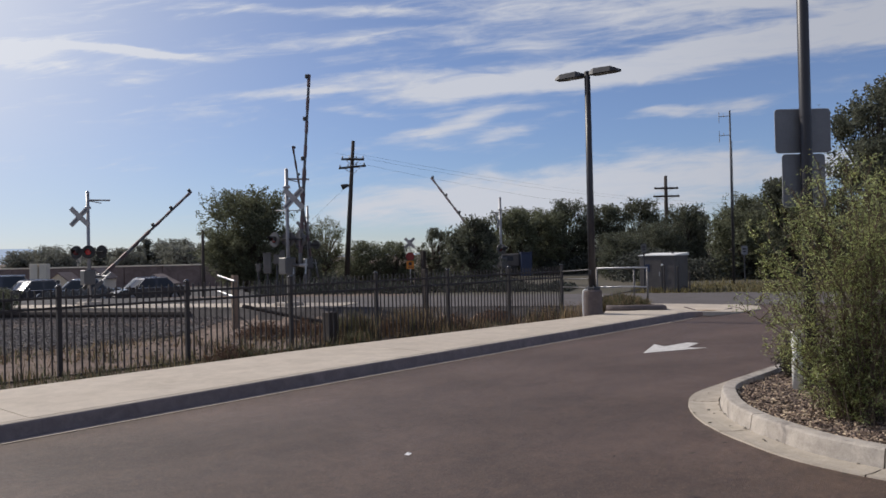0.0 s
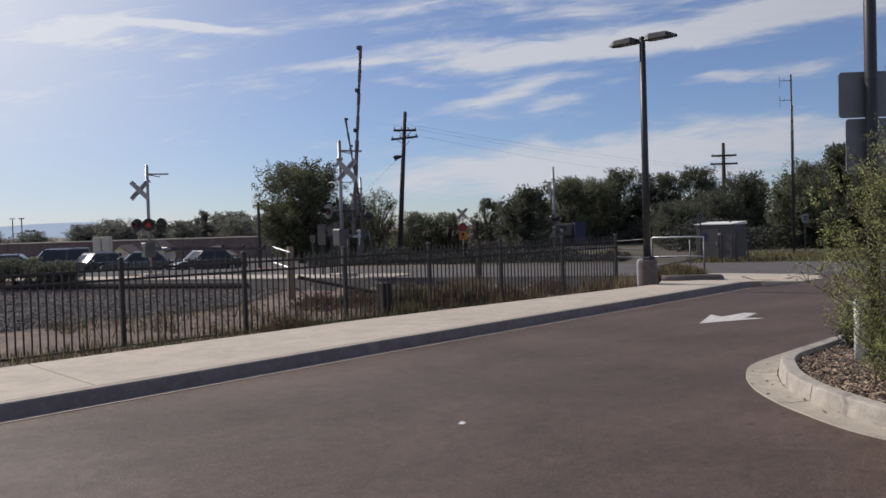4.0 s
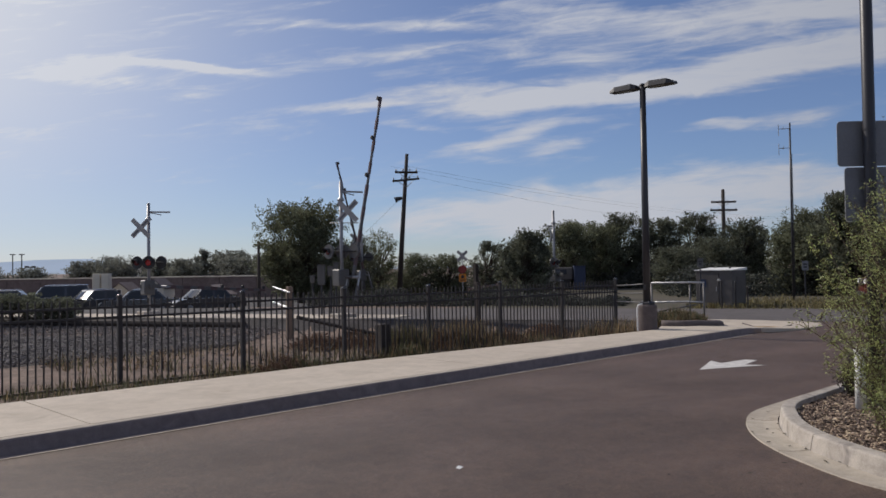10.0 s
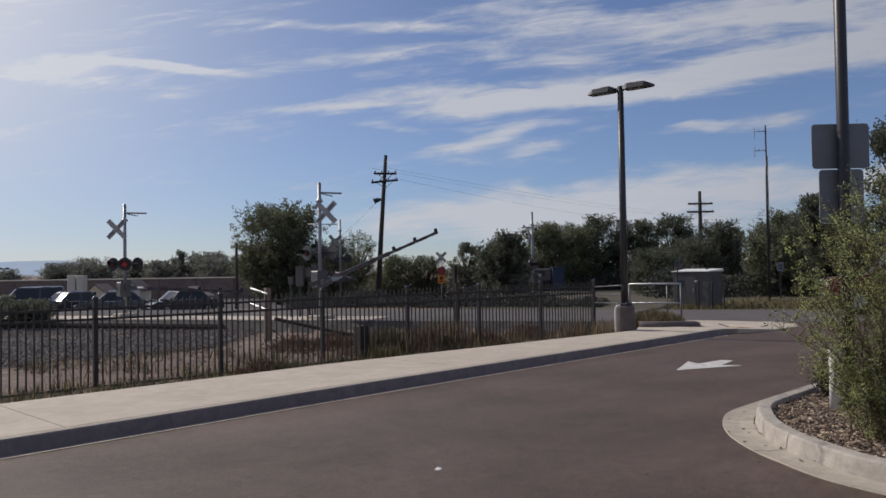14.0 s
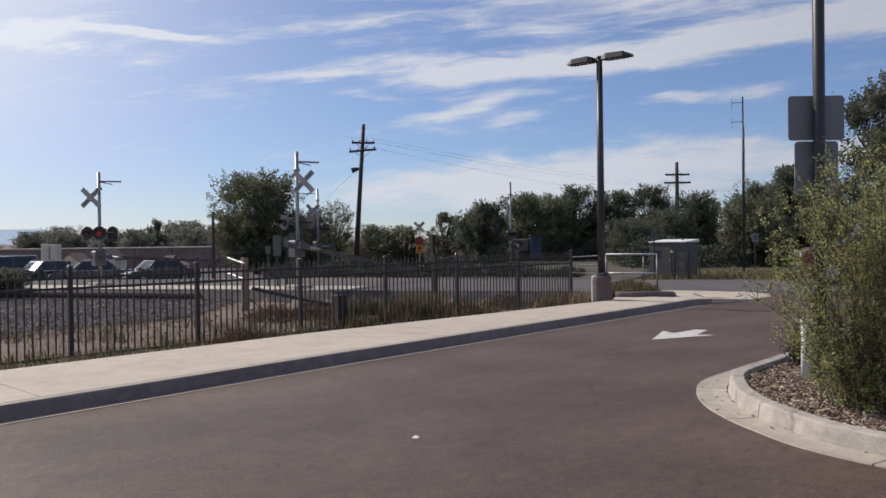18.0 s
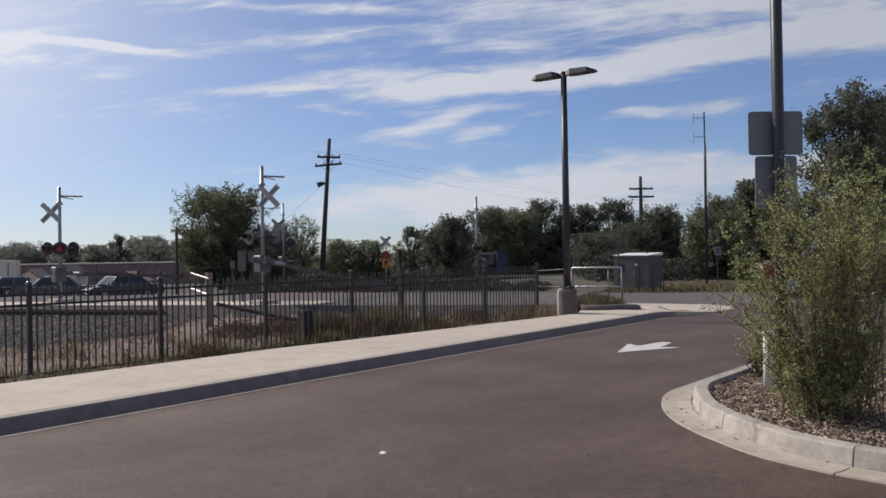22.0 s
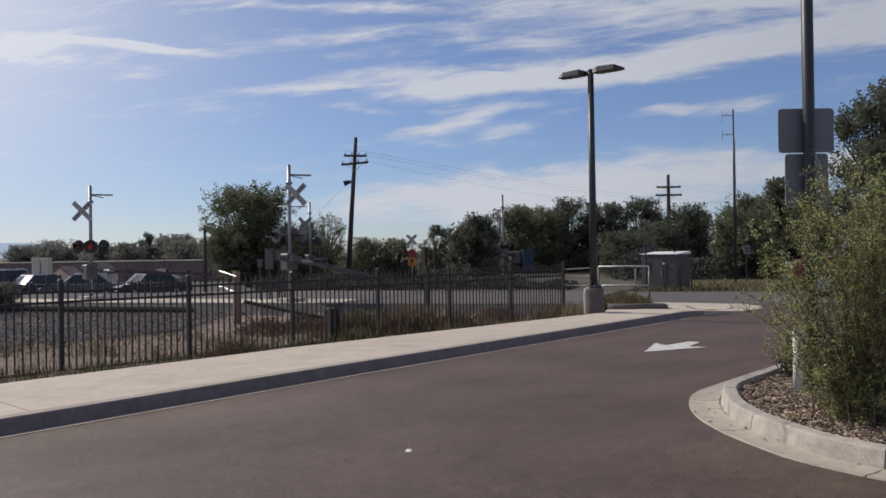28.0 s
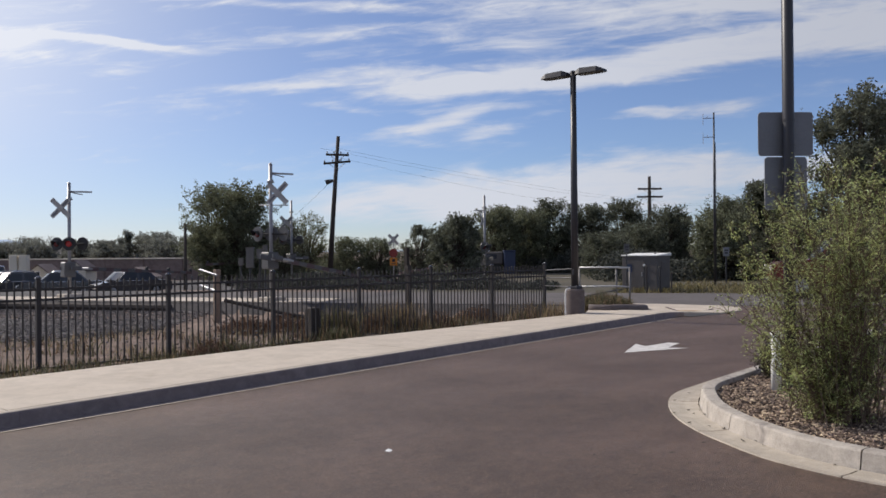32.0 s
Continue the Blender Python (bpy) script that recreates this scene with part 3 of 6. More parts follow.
def build_pavement():
    base = Geo()
    xs = [-20 + i * 1.0 for i in range(37)] + [16.9]
    for x0, x1 in zip(xs, xs[1:]):
        base.face([(x0, curb_y(x0) + 0.085, 0.135), (x1, curb_y(x1) + 0.085, 0.135), (x1, walk_back(x1), 0.135), (x0, walk_back(x0), 0.135)])
        base.face([(x0, walk_back(x0), 0.134), (x1, walk_back(x1), 0.134), (x1, walk_back(x1) + 0.02, -0.4), (x0, walk_back(x0) + 0.02, -0.4)])
    pave = structure("pavement", base, CURB, "pale concrete pavement beside the black fence", "pavement")
    joints = [-15.18 + 6.1 * i for i in range(6)] + [16.9]
    for x0, x1 in zip(joints, joints[1:]):
        g = Geo()
        a, b = x0 + 0.006, x1 - 0.006
        n = 10
        bot, top = [], []
        for i in range(n + 1):
            x = a + (b - a) * i / n
            bot.append((x, curb_y(x) + 0.094))
            top.append((x, walk_back(x)))
        g.prism(bot + top[::-1], 0.13, 0.152, 0.004)
        part("slab", g, CONCRETE, pave)
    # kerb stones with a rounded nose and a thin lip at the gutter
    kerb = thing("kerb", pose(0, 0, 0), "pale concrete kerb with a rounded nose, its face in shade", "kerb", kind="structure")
    cuts = [-18.15 + 3.05 * i for i in range(12)] + [17.6, 20.5]
    for x0, x1 in zip(cuts, cuts[1:]):
        g, top = Geo(), Geo()
        prof = [(0.012, 0.142), (0.0, 0.125), (-0.02, 0.012), (-0.024, 0.0)]
        nose = [(0.084, 0.135), (0.082, 0.150), (0.035, 0.150), (0.012, 0.142)]
        n = 6
        for i in range(n + 1):
            x = x0 + 0.0012 + (x1 - x0 - 0.0024) * i / n
            y = curb_y(x)
            k = kerb_drop(x)
            g.v += [(x, y + p[0], p[1] * k) for p in prof]
            top.v += [(x, y + p[0], p[1] * k) for p in nose]
        for i in range(n):
            for j in range(3):
                k = i * 4 + j
                top.f.append((k, k + 1, k + 5, k + 4))
        w = len(prof)
        for i in range(n):
            for j in range(w - 1):
                k = i * w + j
                g.f.append((k, k + 1, k + w + 1, k + w))
        # the face takes the darker tone that stands for its shade
        stone_part = part("kerb_stone", g, SHADED_CURB, kerb, "kerb face coloured dark for its shade")
        part("kerb_nose", top, CONCRETE, stone_part, "kerb nose left in plain pale concrete")
    lip, pan = Geo(), Geo()
    lx = [-17.6 + i * 0.8 for i in range(46)]
    for x0, x1 in zip(lx, lx[1:]):
        lip.face([(x0, curb_y(x0) - 0.205, 0.007), (x1, curb_y(x1) - 0.205, 0.007), (x1, curb_y(x1) - 0.165, 0.006), (x0, curb_y(x0) - 0.165, 0.006)])
        pan.face([(x0, curb_y(x0) - 0.165, 0.006), (x1, curb_y(x1) - 0.165, 0.006), (x1, curb_y(x1) - 0.02, 0.002), (x0, curb_y(x0) - 0.02, 0.002)])
    # kerb shadow coloured into the gutter; the pale edge is where it ends
    structure("gutter", pan, SHADED_CURB, "gutter coloured dark for the shadow at the foot of the kerb", "gutter")
    structure("gutter_edge", lip, CONCRETE, "thin gutter edge along the kerb, left pale as the sunlit strip", "gutter")
    # the corner: a fan of slabs, the ramp and its yellow tactile plate
    corner = thing("corner_pavement", pose(0, 0, 0), "pale concrete corner with a kerb ramp", "pavement", kind="structure")
    rim = [(x, curb_y(x) + 0.094) for x in (16.92, 18.3, 19.88)]
    for pts in ([rim[0], rim[1], (18.5, 12.1), (16.92, 11.2)], [(rim[1][0] + 0.014, rim[1][1]), rim[2], (20.15, 12.0), (18.514, 12.1)],
                [(19.9, 10.19), (20.6, 10.05), (21.5, 10.3), (21.6, 12.2), (20.165, 12.0)], [(21.515, 10.3), (22.45, 10.55), (22.95, 11.25), (22.9, 12.05), (21.615, 12.2)],
                [(19.2, 12.08), (20.15, 12.015), (21.6, 12.215), (22.9, 12.065), (22.5, 13.25), (20.2, 13.2)]):
        part("slab", sloped(pts), CONCRETE, corner)
    part("gutter_slab", sloped([(18.9, 9.71), (20.3, 9.42), (21.7, 9.5), (22.7, 10.0), (23.2, 10.9), (22.97, 11.2), (22.45, 10.53), (21.5, 10.28), (20.6, 10.02), (19.9, 9.99)], 0.1), CONCRETE, corner)
    # low ramp edges in dark concrete, drawn in for the thin shadow lines
    for a, e in (((21.07, 12.1), (19.97, 11.07)), ((21.41, 11.53), (20.0, 10.35)), ((20.15, 9.92), (21.5, 10.22))):
        edge = Geo()
        dx, dy = e[0] - a[0], e[1] - a[1]
        k = 0.022 / math.hypot(dx, dy)
        edge.prism([(a[0] - dy * k, a[1] + dx * k), (e[0] - dy * k, e[1] + dx * k), (e[0] + dy * k, e[1] - dx * k), (a[0] + dy * k, a[1] - dx * k)][::-1], -0.02, 0.040, 0.006)
        part("ramp_edge", edge, DARK_CONCRETE, corner, "low edge of the kerb ramp, coloured dark as its shadow line")
    plate = part("tactile_plate", sloped([(19.95, 10.22), (20.6, 10.10), (20.85, 10.2), (20.8, 10.62), (20.1, 10.5)], 0.1).moved(pose(0, 0, 0.008)), YELLOW_PAINT, corner, "yellow tactile warning plate")
    domes = Geo()
    for i in range(7):
        for j in range(4):
            x, y = 20.08 + 0.10 * i, 10.23 + 0.01 * i + 0.08 * j
            domes.tube([(x, y, 0.152 * kerb_drop(x) + 0.006), (x, y, 0.152 * kerb_drop(x) + 0.015)], [0.03, 0.02], 6)
    part("domes", domes, YELLOW_PAINT, plate)
    pts = smooth_path([(17.9, 11.75, 0), (18.15, 11.3, 0), (18.7, 11.1, 0), (19.4, 11.1, 0), (20.2, 11.55, 0), (20.6, 12.2, 0)], 0.2)
    part("upstand", Geo().tube([(p.x, p.y, 0.152 * kerb_drop(p.x) + 0.03) for p in pts], 0.10, 8), DARK_CONCRETE, corner, "low dark concrete upstand under the handrail", True)
    return pave


def offset(path, d):
    out = []
    for i, p in enumerate(path):
        t = (path[min(i + 1, len(path) - 1)] - path[max(i - 1, 0)]).normalized()
        out.append(Vector((p.x - t.y * d, p.y + t.x * d, 0)))
    return out


def build_island():
    line = smooth_path([(17, 4.94, 0), (13, 4.66, 0), (10.6, 4.50, 0), (9.5, 4.42, 0), (8.95, 4.36, 0), (8.5, 4.20, 0), (7.83, 3.80, 0), (7.34, 3.35, 0), (7.06, 2.98, 0),
                        (6.85, 2.66, 0), (6.74, 2.40, 0), (6.65, 2.03, 0), (6.62, 1.7, 0), (6.58, 1.0, 0), (6.5, -4, 0)], 0.1)
    inner, outer = offset(line, 0.17), offset(line, -0.33)
    bed = Geo()
    bed.face([(p.x, p.y, 0.10) for p in inner] + [(17, -4, 0.10)])
    bed.f = [bed.f[0][::-1]]
    island = structure("planting_bed", bed, MULCH_BED, "planting island bed of brown soil under rock mulch", "planting bed")
    kerb = thing("island_kerb", pose(0, 0, 0), "curved pale concrete kerb of the planting island, stained in places", "kerb", kind="structure")

    def nearest(x, y):
        return min(range(len(line)), key=lambda i: (line[i].x - x) ** 2 + (line[i].y - y) ** 2)

    cuts = [0, nearest(13, 4.55), nearest(10.4, 4.49), nearest(8.5, 4.20), nearest(7.34, 3.35), nearest(6.65, 2.03), nearest(6.56, 0.5), len(line) - 1]
    for a, b in zip(cuts, cuts[1:]):
        g, ap = Geo(), Geo()
        prof = [(0.175, 0.09), (0.17, 0.148), (0.16, 0.156), (0.055, 0.157), (0.036, 0.153), (0.026, 0.140), (0.004, 0.016), (-0.004, 0.0)]
        idx = list(range(a, b + 1))
        for i in idx:
            t = (line[min(i + 1, len(line) - 1)] - line[max(i - 1, 0)]).normalized()
            c = line[i] + t * (0.004 if i == a else -0.004 if i == b else 0) * 1.6
            wide = 0.05 * min(1.0, max(0.0, (c.x - 7.2) / 1.0)) - 0.06
            g.v += [(c.x - t.y * d, c.y + t.x * d, z) for d, z in prof]
            ap.v += [(c.x - t.y * d, c.y + t.x * d, z) for d, z in ((-0.01, 0.016), (-0.15, 0.008), (-0.325 - wide, 0.014), (-0.33 - wide, -0.01))]
        w = len(prof)
        for i in range(len(idx) - 1):
            for j in range(w - 1):
                k = i * w + j
                g.f.append((k, k + w, k + w + 1, k + 1))
            for j in range(3):
                k = i * 4 + j
                ap.f.append((k, k + 4, k + 5, k + 1))
        g.f.append(tuple(range(w - 1, -1, -1)))
        g.f.append(tuple(range((len(idx) - 1) * w, len(idx) * w)))
        part("kerb_stone", g, CURB, kerb, smooth=False)
        part("gutter_slab", ap, GUTTER, kerb, "", False)
    return inner


def stone(g, x, y, z, r, rnd, long=1.0):
    """A rough pebble of eight faces."""
    k = len(g.v)
    a = rnd.uniform(0, 6.28)
    for i in range(4):
        q = a + i * 1.571 + rnd.uniform(-0.3, 0.3)
        d = r * rnd.uniform(0.7, 1.25) * (long if i % 2 else 1 / long)
        g.v.append((x + math.cos(q) * d, y + math.sin(q) * d, z + r * rnd.uniform(-0.1, 0.35)))
    g.v += [(x + rnd.uniform(-0.3, 0.3) * r, y + rnd.uniform(-0.3, 0.3) * r, z + r * rnd.uniform(0.5, 0.95)), (x, y, z - 0.6 * r)]
    for i in range(4):
        j = (i + 1) % 4
        g.f += [(k + i, k + j, k + 4), (k + j, k + i, k + 5)]


def blade(g, x, y, z, h, lean, w, rnd):
    a = rnd.uniform(0, 6.28)
    dx, dy = math.cos(a), math.sin(a)
    px, py = -dy * w, dx * w
    k = len(g.v)
    g.v += [(x - px, y - py, z), (x + px, y + py, z), (x + px * 0.7 + dx * lean * 0.4, y + py * 0.7 + dy * lean * 0.4, z + h * 0.6),
            (x - px * 0.7 + dx * lean * 0.4, y - py * 0.7 + dy * lean * 0.4, z + h * 0.6), (x + dx * lean, y + dy * lean, z + h)]
    g.f += [(k, k + 1, k + 2, k + 3), (k + 3, k + 2, k + 4)]


def inside(p, poly):
    c = False
    for i in range(len(poly)):
        a, b = poly[i], poly[i - 1]
        if (a.y > p[1]) != (b.y > p[1]) and p[0] < (b.x - a.x) * (p[1] - a.y) / (b.y - a.y) + a.x:
            c = not c
    return c


def build_loose(inner):
    rnd = random.Random(5)
    poly = inner + [Vector((17, -4, 0))]
    g = Geo()
    n = 0
    while n < 14000:
        x, y = 6.6 + abs(rnd.gauss(0, 2.4)), rnd.uniform(-0.5, 4.6)
        if inside((x, y), poly):
            stone(g, x, y, 0.10 + rnd.uniform(0, 0.012), rnd.uniform(0.008, 0.021), rnd, rnd.uniform(1.0, 1.9))
            n += 1
    tagged(part("rock_mulch", g, MULCH), "brown and tan rock mulch on the planting island", "gravel", kind="stuff")
    # the railway's bed: a dark sheet with a ragged edge, strewn with stones
    bed = Geo()
    w = 28
    for j in range(31):
        for i in range(w + 1):
            x = -18 + 1.1 * i
            y0 = 19.6 + 0.10 * (x - 4) + 0.7 * noise.noise(Vector((x * 0.5, 0, 9))) + (max(0.0, x - 11) * 0.9)
            y = y0 + (31 + 1.2 * (6 - x) - y0) * j / 30 if x < 16 else y0 + j * 0.1
            side = street_side(x, y)
            if side > -0.3:
                x, y = x - STREET_OUT.x * (side + 0.3), y - STREET_OUT.y * (side + 0.3)
            bed.v.append((x, y, ground_height(x, y) + 0.07 + 0.05 * noise.noise(Vector((x * 1.7, y * 1.7, 5))) - (0.14 if j == 0 else 0)))
    for j in range(30):
        for i in range(w):
            k = j * (w + 1) + i
            bed.f.append((k, k + 1, k + w + 2, k + w + 1))
    structure("track_bed", bed, BALLAST_BED, "dark gravel bed of the railway", "track bed", True)
    g = Geo()
    for _ in range(38000):
        r, a = rnd.uniform(-19, -3), rnd.uniform(17, 36)
        x, y = spot(r, a)
        if street_side(x, y) > -0.3 or x > 15:
            continue
        if y < 19.3 + 0.10 * (x - 4) + max(0.0, x - 11) * 0.9 and rnd.random() > 0.07:
            continue
        stone(g, x, y, ground_height(x, y) + 0.08, rnd.uniform(0.016, 0.042), rnd)
    tagged(part("ballast_stones", g, BALLAST), "dark grey railway ballast stones on the track bed", "ballast", kind="stuff")
    # weeds between pavement and fence, and about the fence's foot
    dry, green = Geo(), Geo()
    for _ in range(22000):
        x = rnd.uniform(-4, 20)
        y = rnd.choice((walk_back(x) + 0.10 + abs(rnd.gauss(0, 0.35)), rnd.uniform(11.1, 15.6), 14.9 + rnd.gauss(0, 0.5)))
        dense = 0.45 + 0.75 * noise.noise(Vector((x * 0.8, y * 0.8, 0)))
        if rnd.random() > dense + (0.15 if x < 13 else -0.1) or y < walk_back(x) + 0.06:
            continue
        tall = (rnd.uniform(0.05, 0.20) + (0.06 if y > 12.5 else 0)) * (1.5 if noise.noise(Vector((x * 0.9, y * 0.9, 4))) > 0.18 else 0.8)
        blade(dry if rnd.random() < 0.26 else green, x, y, ground_height(x, y) - 0.02, tall, rnd.uniform(0.02, 0.14), rnd.uniform(0.004, 0.010), rnd)
    for _ in range(260):    # taller dry stand near the last panels
        x, y = rnd.gauss(15.0, 1.6), rnd.gauss(14.8, 0.9)
        blade(dry, x, y, ground_height(x, y) - 0.02, rnd.uniform(0.2, 0.6), rnd.uniform(0.05, 0.3), rnd.uniform(0.004, 0.011), rnd)
    for cx, cy, wide, tall, count, share in ((12.95, 15.5, 0.5, 0.85, 700, 0.35), (12.2, 14.6, 0.4, 0.45, 350, 0.25), (14.7, 15.7, 0.5, 0.75, 700, 0.7), (15.6, 16.1, 0.6, 0.8, 500, 0.75), (9.2, 14.2, 0.7, 0.4, 400, 0.2), (5.2, 13.2, 0.9, 0.35, 400, 0.15)):
        for _ in range(count):    # tall weeds in clumps
            x, y = rnd.gauss(cx, wide * 0.5), rnd.gauss(cy, wide * 0.5)
            blade(dry if rnd.random() < share else green, x, y, ground_height(x, y) - 0.03, tall * rnd.uniform(0.35, 1.0), rnd.uniform(0.05, 0.3), rnd.uniform(0.006, 0.015), rnd)
    for _ in range(5200):    # broken brush in patches over the dirt strip
        x, y = rnd.uniform(6, 19.5), rnd.uniform(15.2, 20.5)
        if street_side(x, y) > -0.6 or noise.noise(Vector((x * 0.55, y * 0.55, 7))) + rnd.gauss(0, 0.12) < 0.08:
            continue
        blade(dry if rnd.random() < 0.6 else green, x, y, ground_height(x, y) - 0.03, rnd.uniform(0.05, 0.34), rnd.uniform(0.08, 0.36), rnd.uniform(0.006, 0.016), rnd)
    for _ in range(600):    # dry stand behind the lamp
        x, y = rnd.gauss(18.6, 0.6), 13.6 + rnd.gauss(0, 0.5)
        blade(dry if rnd.random() < 0.8 else green, x, y, ground_height(x, y), rnd.uniform(0.2, 0.7), rnd.uniform(0.05, 0.3), rnd.uniform(0.006, 0.014), rnd)
    gold = Geo()
    for _ in range(13000):    # verge across the street
        al, be = rnd.uniform(-16, 4), 7.3 + abs(rnd.gauss(0, 4.0))
        x, y = street_point(al, be)
        tall = rnd.uniform(0.06, 0.36) * (0.75 + 0.5 * noise.noise(Vector((x * 0.5, y * 0.5, 2))))
        blade(gold if rnd.random() < 0.75 else green, x, y, -0.06, tall, rnd.uniform(0.05, 0.25), rnd.uniform(0.012, 0.03), rnd)
    tagged(part("verge_grass", gold, GOLD_GRASS), "golden dry grass on the verge across the street", "grass", kind="stuff")
    # fallen leaves along the island's gutter and on the drive
    fallen = Geo()
    for _ in range(70):
        a, q = rnd.uniform(1.6, 3.2), 2.1 + abs(rnd.gauss(0.12, 0.12)) if rnd.random() < 0.6 else rnd.uniform(2.2, 4.5)
        x, y = 9.15 + math.cos(a) * q, 2.05 + math.sin(a) * q
        s = rnd.uniform(0.008, 0.02)
        h = rnd.uniform(0, 6.28)
        fallen.face([(x + s * math.cos(h + k) * (1.6 if k in (0, 3.14) else 0.8), y + s * math.sin(h + k) * (1.6 if k in (0, 3.14) else 0.8), 0.02 + 0.004 * (k > 2)) for k in (0, 1.57, 3.14, 4.71)])
    tagged(part("fallen_leaves", fallen, LEAF_JUNIPER), "small dead brown leaves along the gutter", "leaves", kind="stuff")
    tagged(part("dry_grass", dry, DRY_GRASS), "dry straw-coloured grass and weeds along the fence", "grass", kind="stuff")
    tagged(part("weeds", green, GREEN_GRASS), "low green weeds along the fence", "weeds", kind="stuff")


# ---------------------------------------------------------------- fence, lamp, island things
def build_fence():
    fence = thing("fence", pose(0, 15.08, -0.36), "black painted steel picket fence behind the pavement", "fence")
    span, first, count = 2.44, 5.964, 12
    post = Geo().box((0, 0, 0.75), (0.078, 0.078, 1.66), None, 0.004).mesh("post", BLACK_STEEL)
    cap = Geo().box((0, 0, 0), (0.092, 0.092, 0.026), None, 0.006)
    cap.tube([(0, 0, 0.010), (0, 0, 0.024), (0, 0, 0.034), (0, 0, 0.040), (0, 0, 0.042)], [0.044, 0.040, 0.030, 0.016, 0.003], 14)
    cap = cap.mesh("post_cap", GLOSS_BLACK)
    for f in cap.polygons:
        f.use_smooth = True
    picket = Geo().box((0, 0, 0.80), (0.025, 0.025, 1.48), None, 0.002)
    picket.box((0, 0, 1.548), (0.014, 0.014, 0.02), None, 0.006)
    picket = picket.mesh("picket", BLACK_STEEL)
    rail = Geo().box((0, 0, 0), (span - 0.08, 0.042, 0.042), None, 0.003).mesh("rail", BLACK_STEEL)
    rnd = random.Random(2)
    x_last = first + 6 * span
    for i in range(count):
        x = x_last - i * span
        p = part("post", post, None, fence, m=pose(x, 0, 0, rnd.uniform(-0.3, 0.3), rnd.uniform(-0.3, 0.3)))
        part("post_cap", cap, None, p, m=pose(0, 0, 1.588))
        if i == count - 1:
            break
        for z in (1.40, 1.22, 0.03):
            part("rail", rail, None, fence, m=pose(x - span / 2, 0.0, z))
        for j in range(1, 19):
            part("picket", picket, None, fence, m=pose(x - span * j / 19, 0, 0, rnd.uniform(-0.25, 0.25), rnd.uniform(-0.25, 0.25), rnd.uniform(-3, 3)))
    return fence


def lamp_head(parent, side):
    """A flat shoebox lamp head on its short arm."""
    s = side
    head = Geo()
    k = len(head.v)
    prof = [(0.12, 0.13, 0.085), (0.24, 0.17, 0.13), (0.68, 0.17, 0.115), (0.83, 0.12, 0.05)]
    for x, wy, h in prof:
        head.v += [(s * x, -wy, -0.03), (s * x, wy, -0.03), (s * x, wy * 0.85, h - 0.03), (s * x, -wy * 0.85, h - 0.03)]
    for i in range(len(prof) - 1):
        for j in range(4):
            a, b = k + 4 * i + j, k + 4 * i + (j + 1) % 4
            head.f.append((a, b, b + 4, a + 4) if s > 0 else (a, a + 4, b + 4, b))
    head.f += [(k, k + 3, k + 2, k + 1) if s > 0 else (k, k + 1, k + 2, k + 3)]
    e = k + 12
    head.f += [(e, e + 1, e + 2, e + 3) if s > 0 else (e + 3, e + 2, e + 1, e)]
    h = part("lamp_head", head, BRONZE_STEEL, parent, m=pose(0, 0, 5.66, 0, 0, 0))
    part("diffuser", Geo().box((s * 0.42, 0, -0.036), (0.36, 0.24, 0.014), None, 0.004), LAMP_LENS, h, "pale lamp glass")
    part("lamp_arm", Geo().box((s * 0.09, 0, 0.0), (0.12, 0.06, 0.06), None, 0.006), BRONZE_STEEL, h)


def build_lamp(m, label, with_heads, name="street_lamp"):
    lamp = thing(name, m, label, "street lamp", "parking lot lamps")
    base = Geo().tube([(0, 0, -0.1), (0, 0, 0.56), (0, 0, 0.60)], [0.225, 0.225, 0.20], 28)
    # darker concrete puts the base's shaded side into its colour
    part("concrete_base", base, DARK_CONCRETE, lamp, "round concrete base, coloured dark for its shaded side")
    part("base_cover", Geo().box((0, 0, 0.63), (0.26, 0.26, 0.06), None, 0.012), BRONZE_STEEL, lamp)
    part("pole", Geo().tube([(0, 0, 0.6), (0, 0, 2.8), (0, 0, 5.70 if with_heads else 7.5)], [0.088, 0.080, 0.068], 20), BRONZE_STEEL, lamp, "", True)
    part("hand_hole", Geo().box((0, -0.085, 1.0), (0.06, 0.012, 0.12), None, 0.004), BRONZE_STEEL, lamp)
    for a in range(4):
        q = radians(45 + 90 * a)
        part("bolt", Geo().tube([(0.10 * math.cos(q), 0.10 * math.sin(q), 0.65), (0.10 * math.cos(q), 0.10 * math.sin(q), 0.69)], 0.014, 6), GALVANIZED, lamp)
    part("pole_cap", Geo().tube([(0, 0, 5.70), (0, 0, 5.735), (0, 0, 5.75)], [0.078, 0.07, 0.03], 16), BRONZE_STEEL, lamp, m=pose(0, 0, 0 if with_heads else 1.8))
    if with_heads:
        lamp_head(lamp, 1)
        lamp_head(lamp, -1)
    return lamp


def rounded_plate(w, h, r, t, n=5):
    pts = []
    for cx, cy, a0 in ((w / 2 - r, h / 2 - r, 0), (-w / 2 + r, h / 2 - r, 90), (-w / 2 + r, -h / 2 + r, 180), (w / 2 - r, -h / 2 + r, 270)):
        for i in range(n + 1):
            a = radians(a0 + 90 * i / n)
            pts.append((cx + r * math.cos(a), cy + r * math.sin(a)))
    return Geo().prism(pts, -t / 2, t / 2)


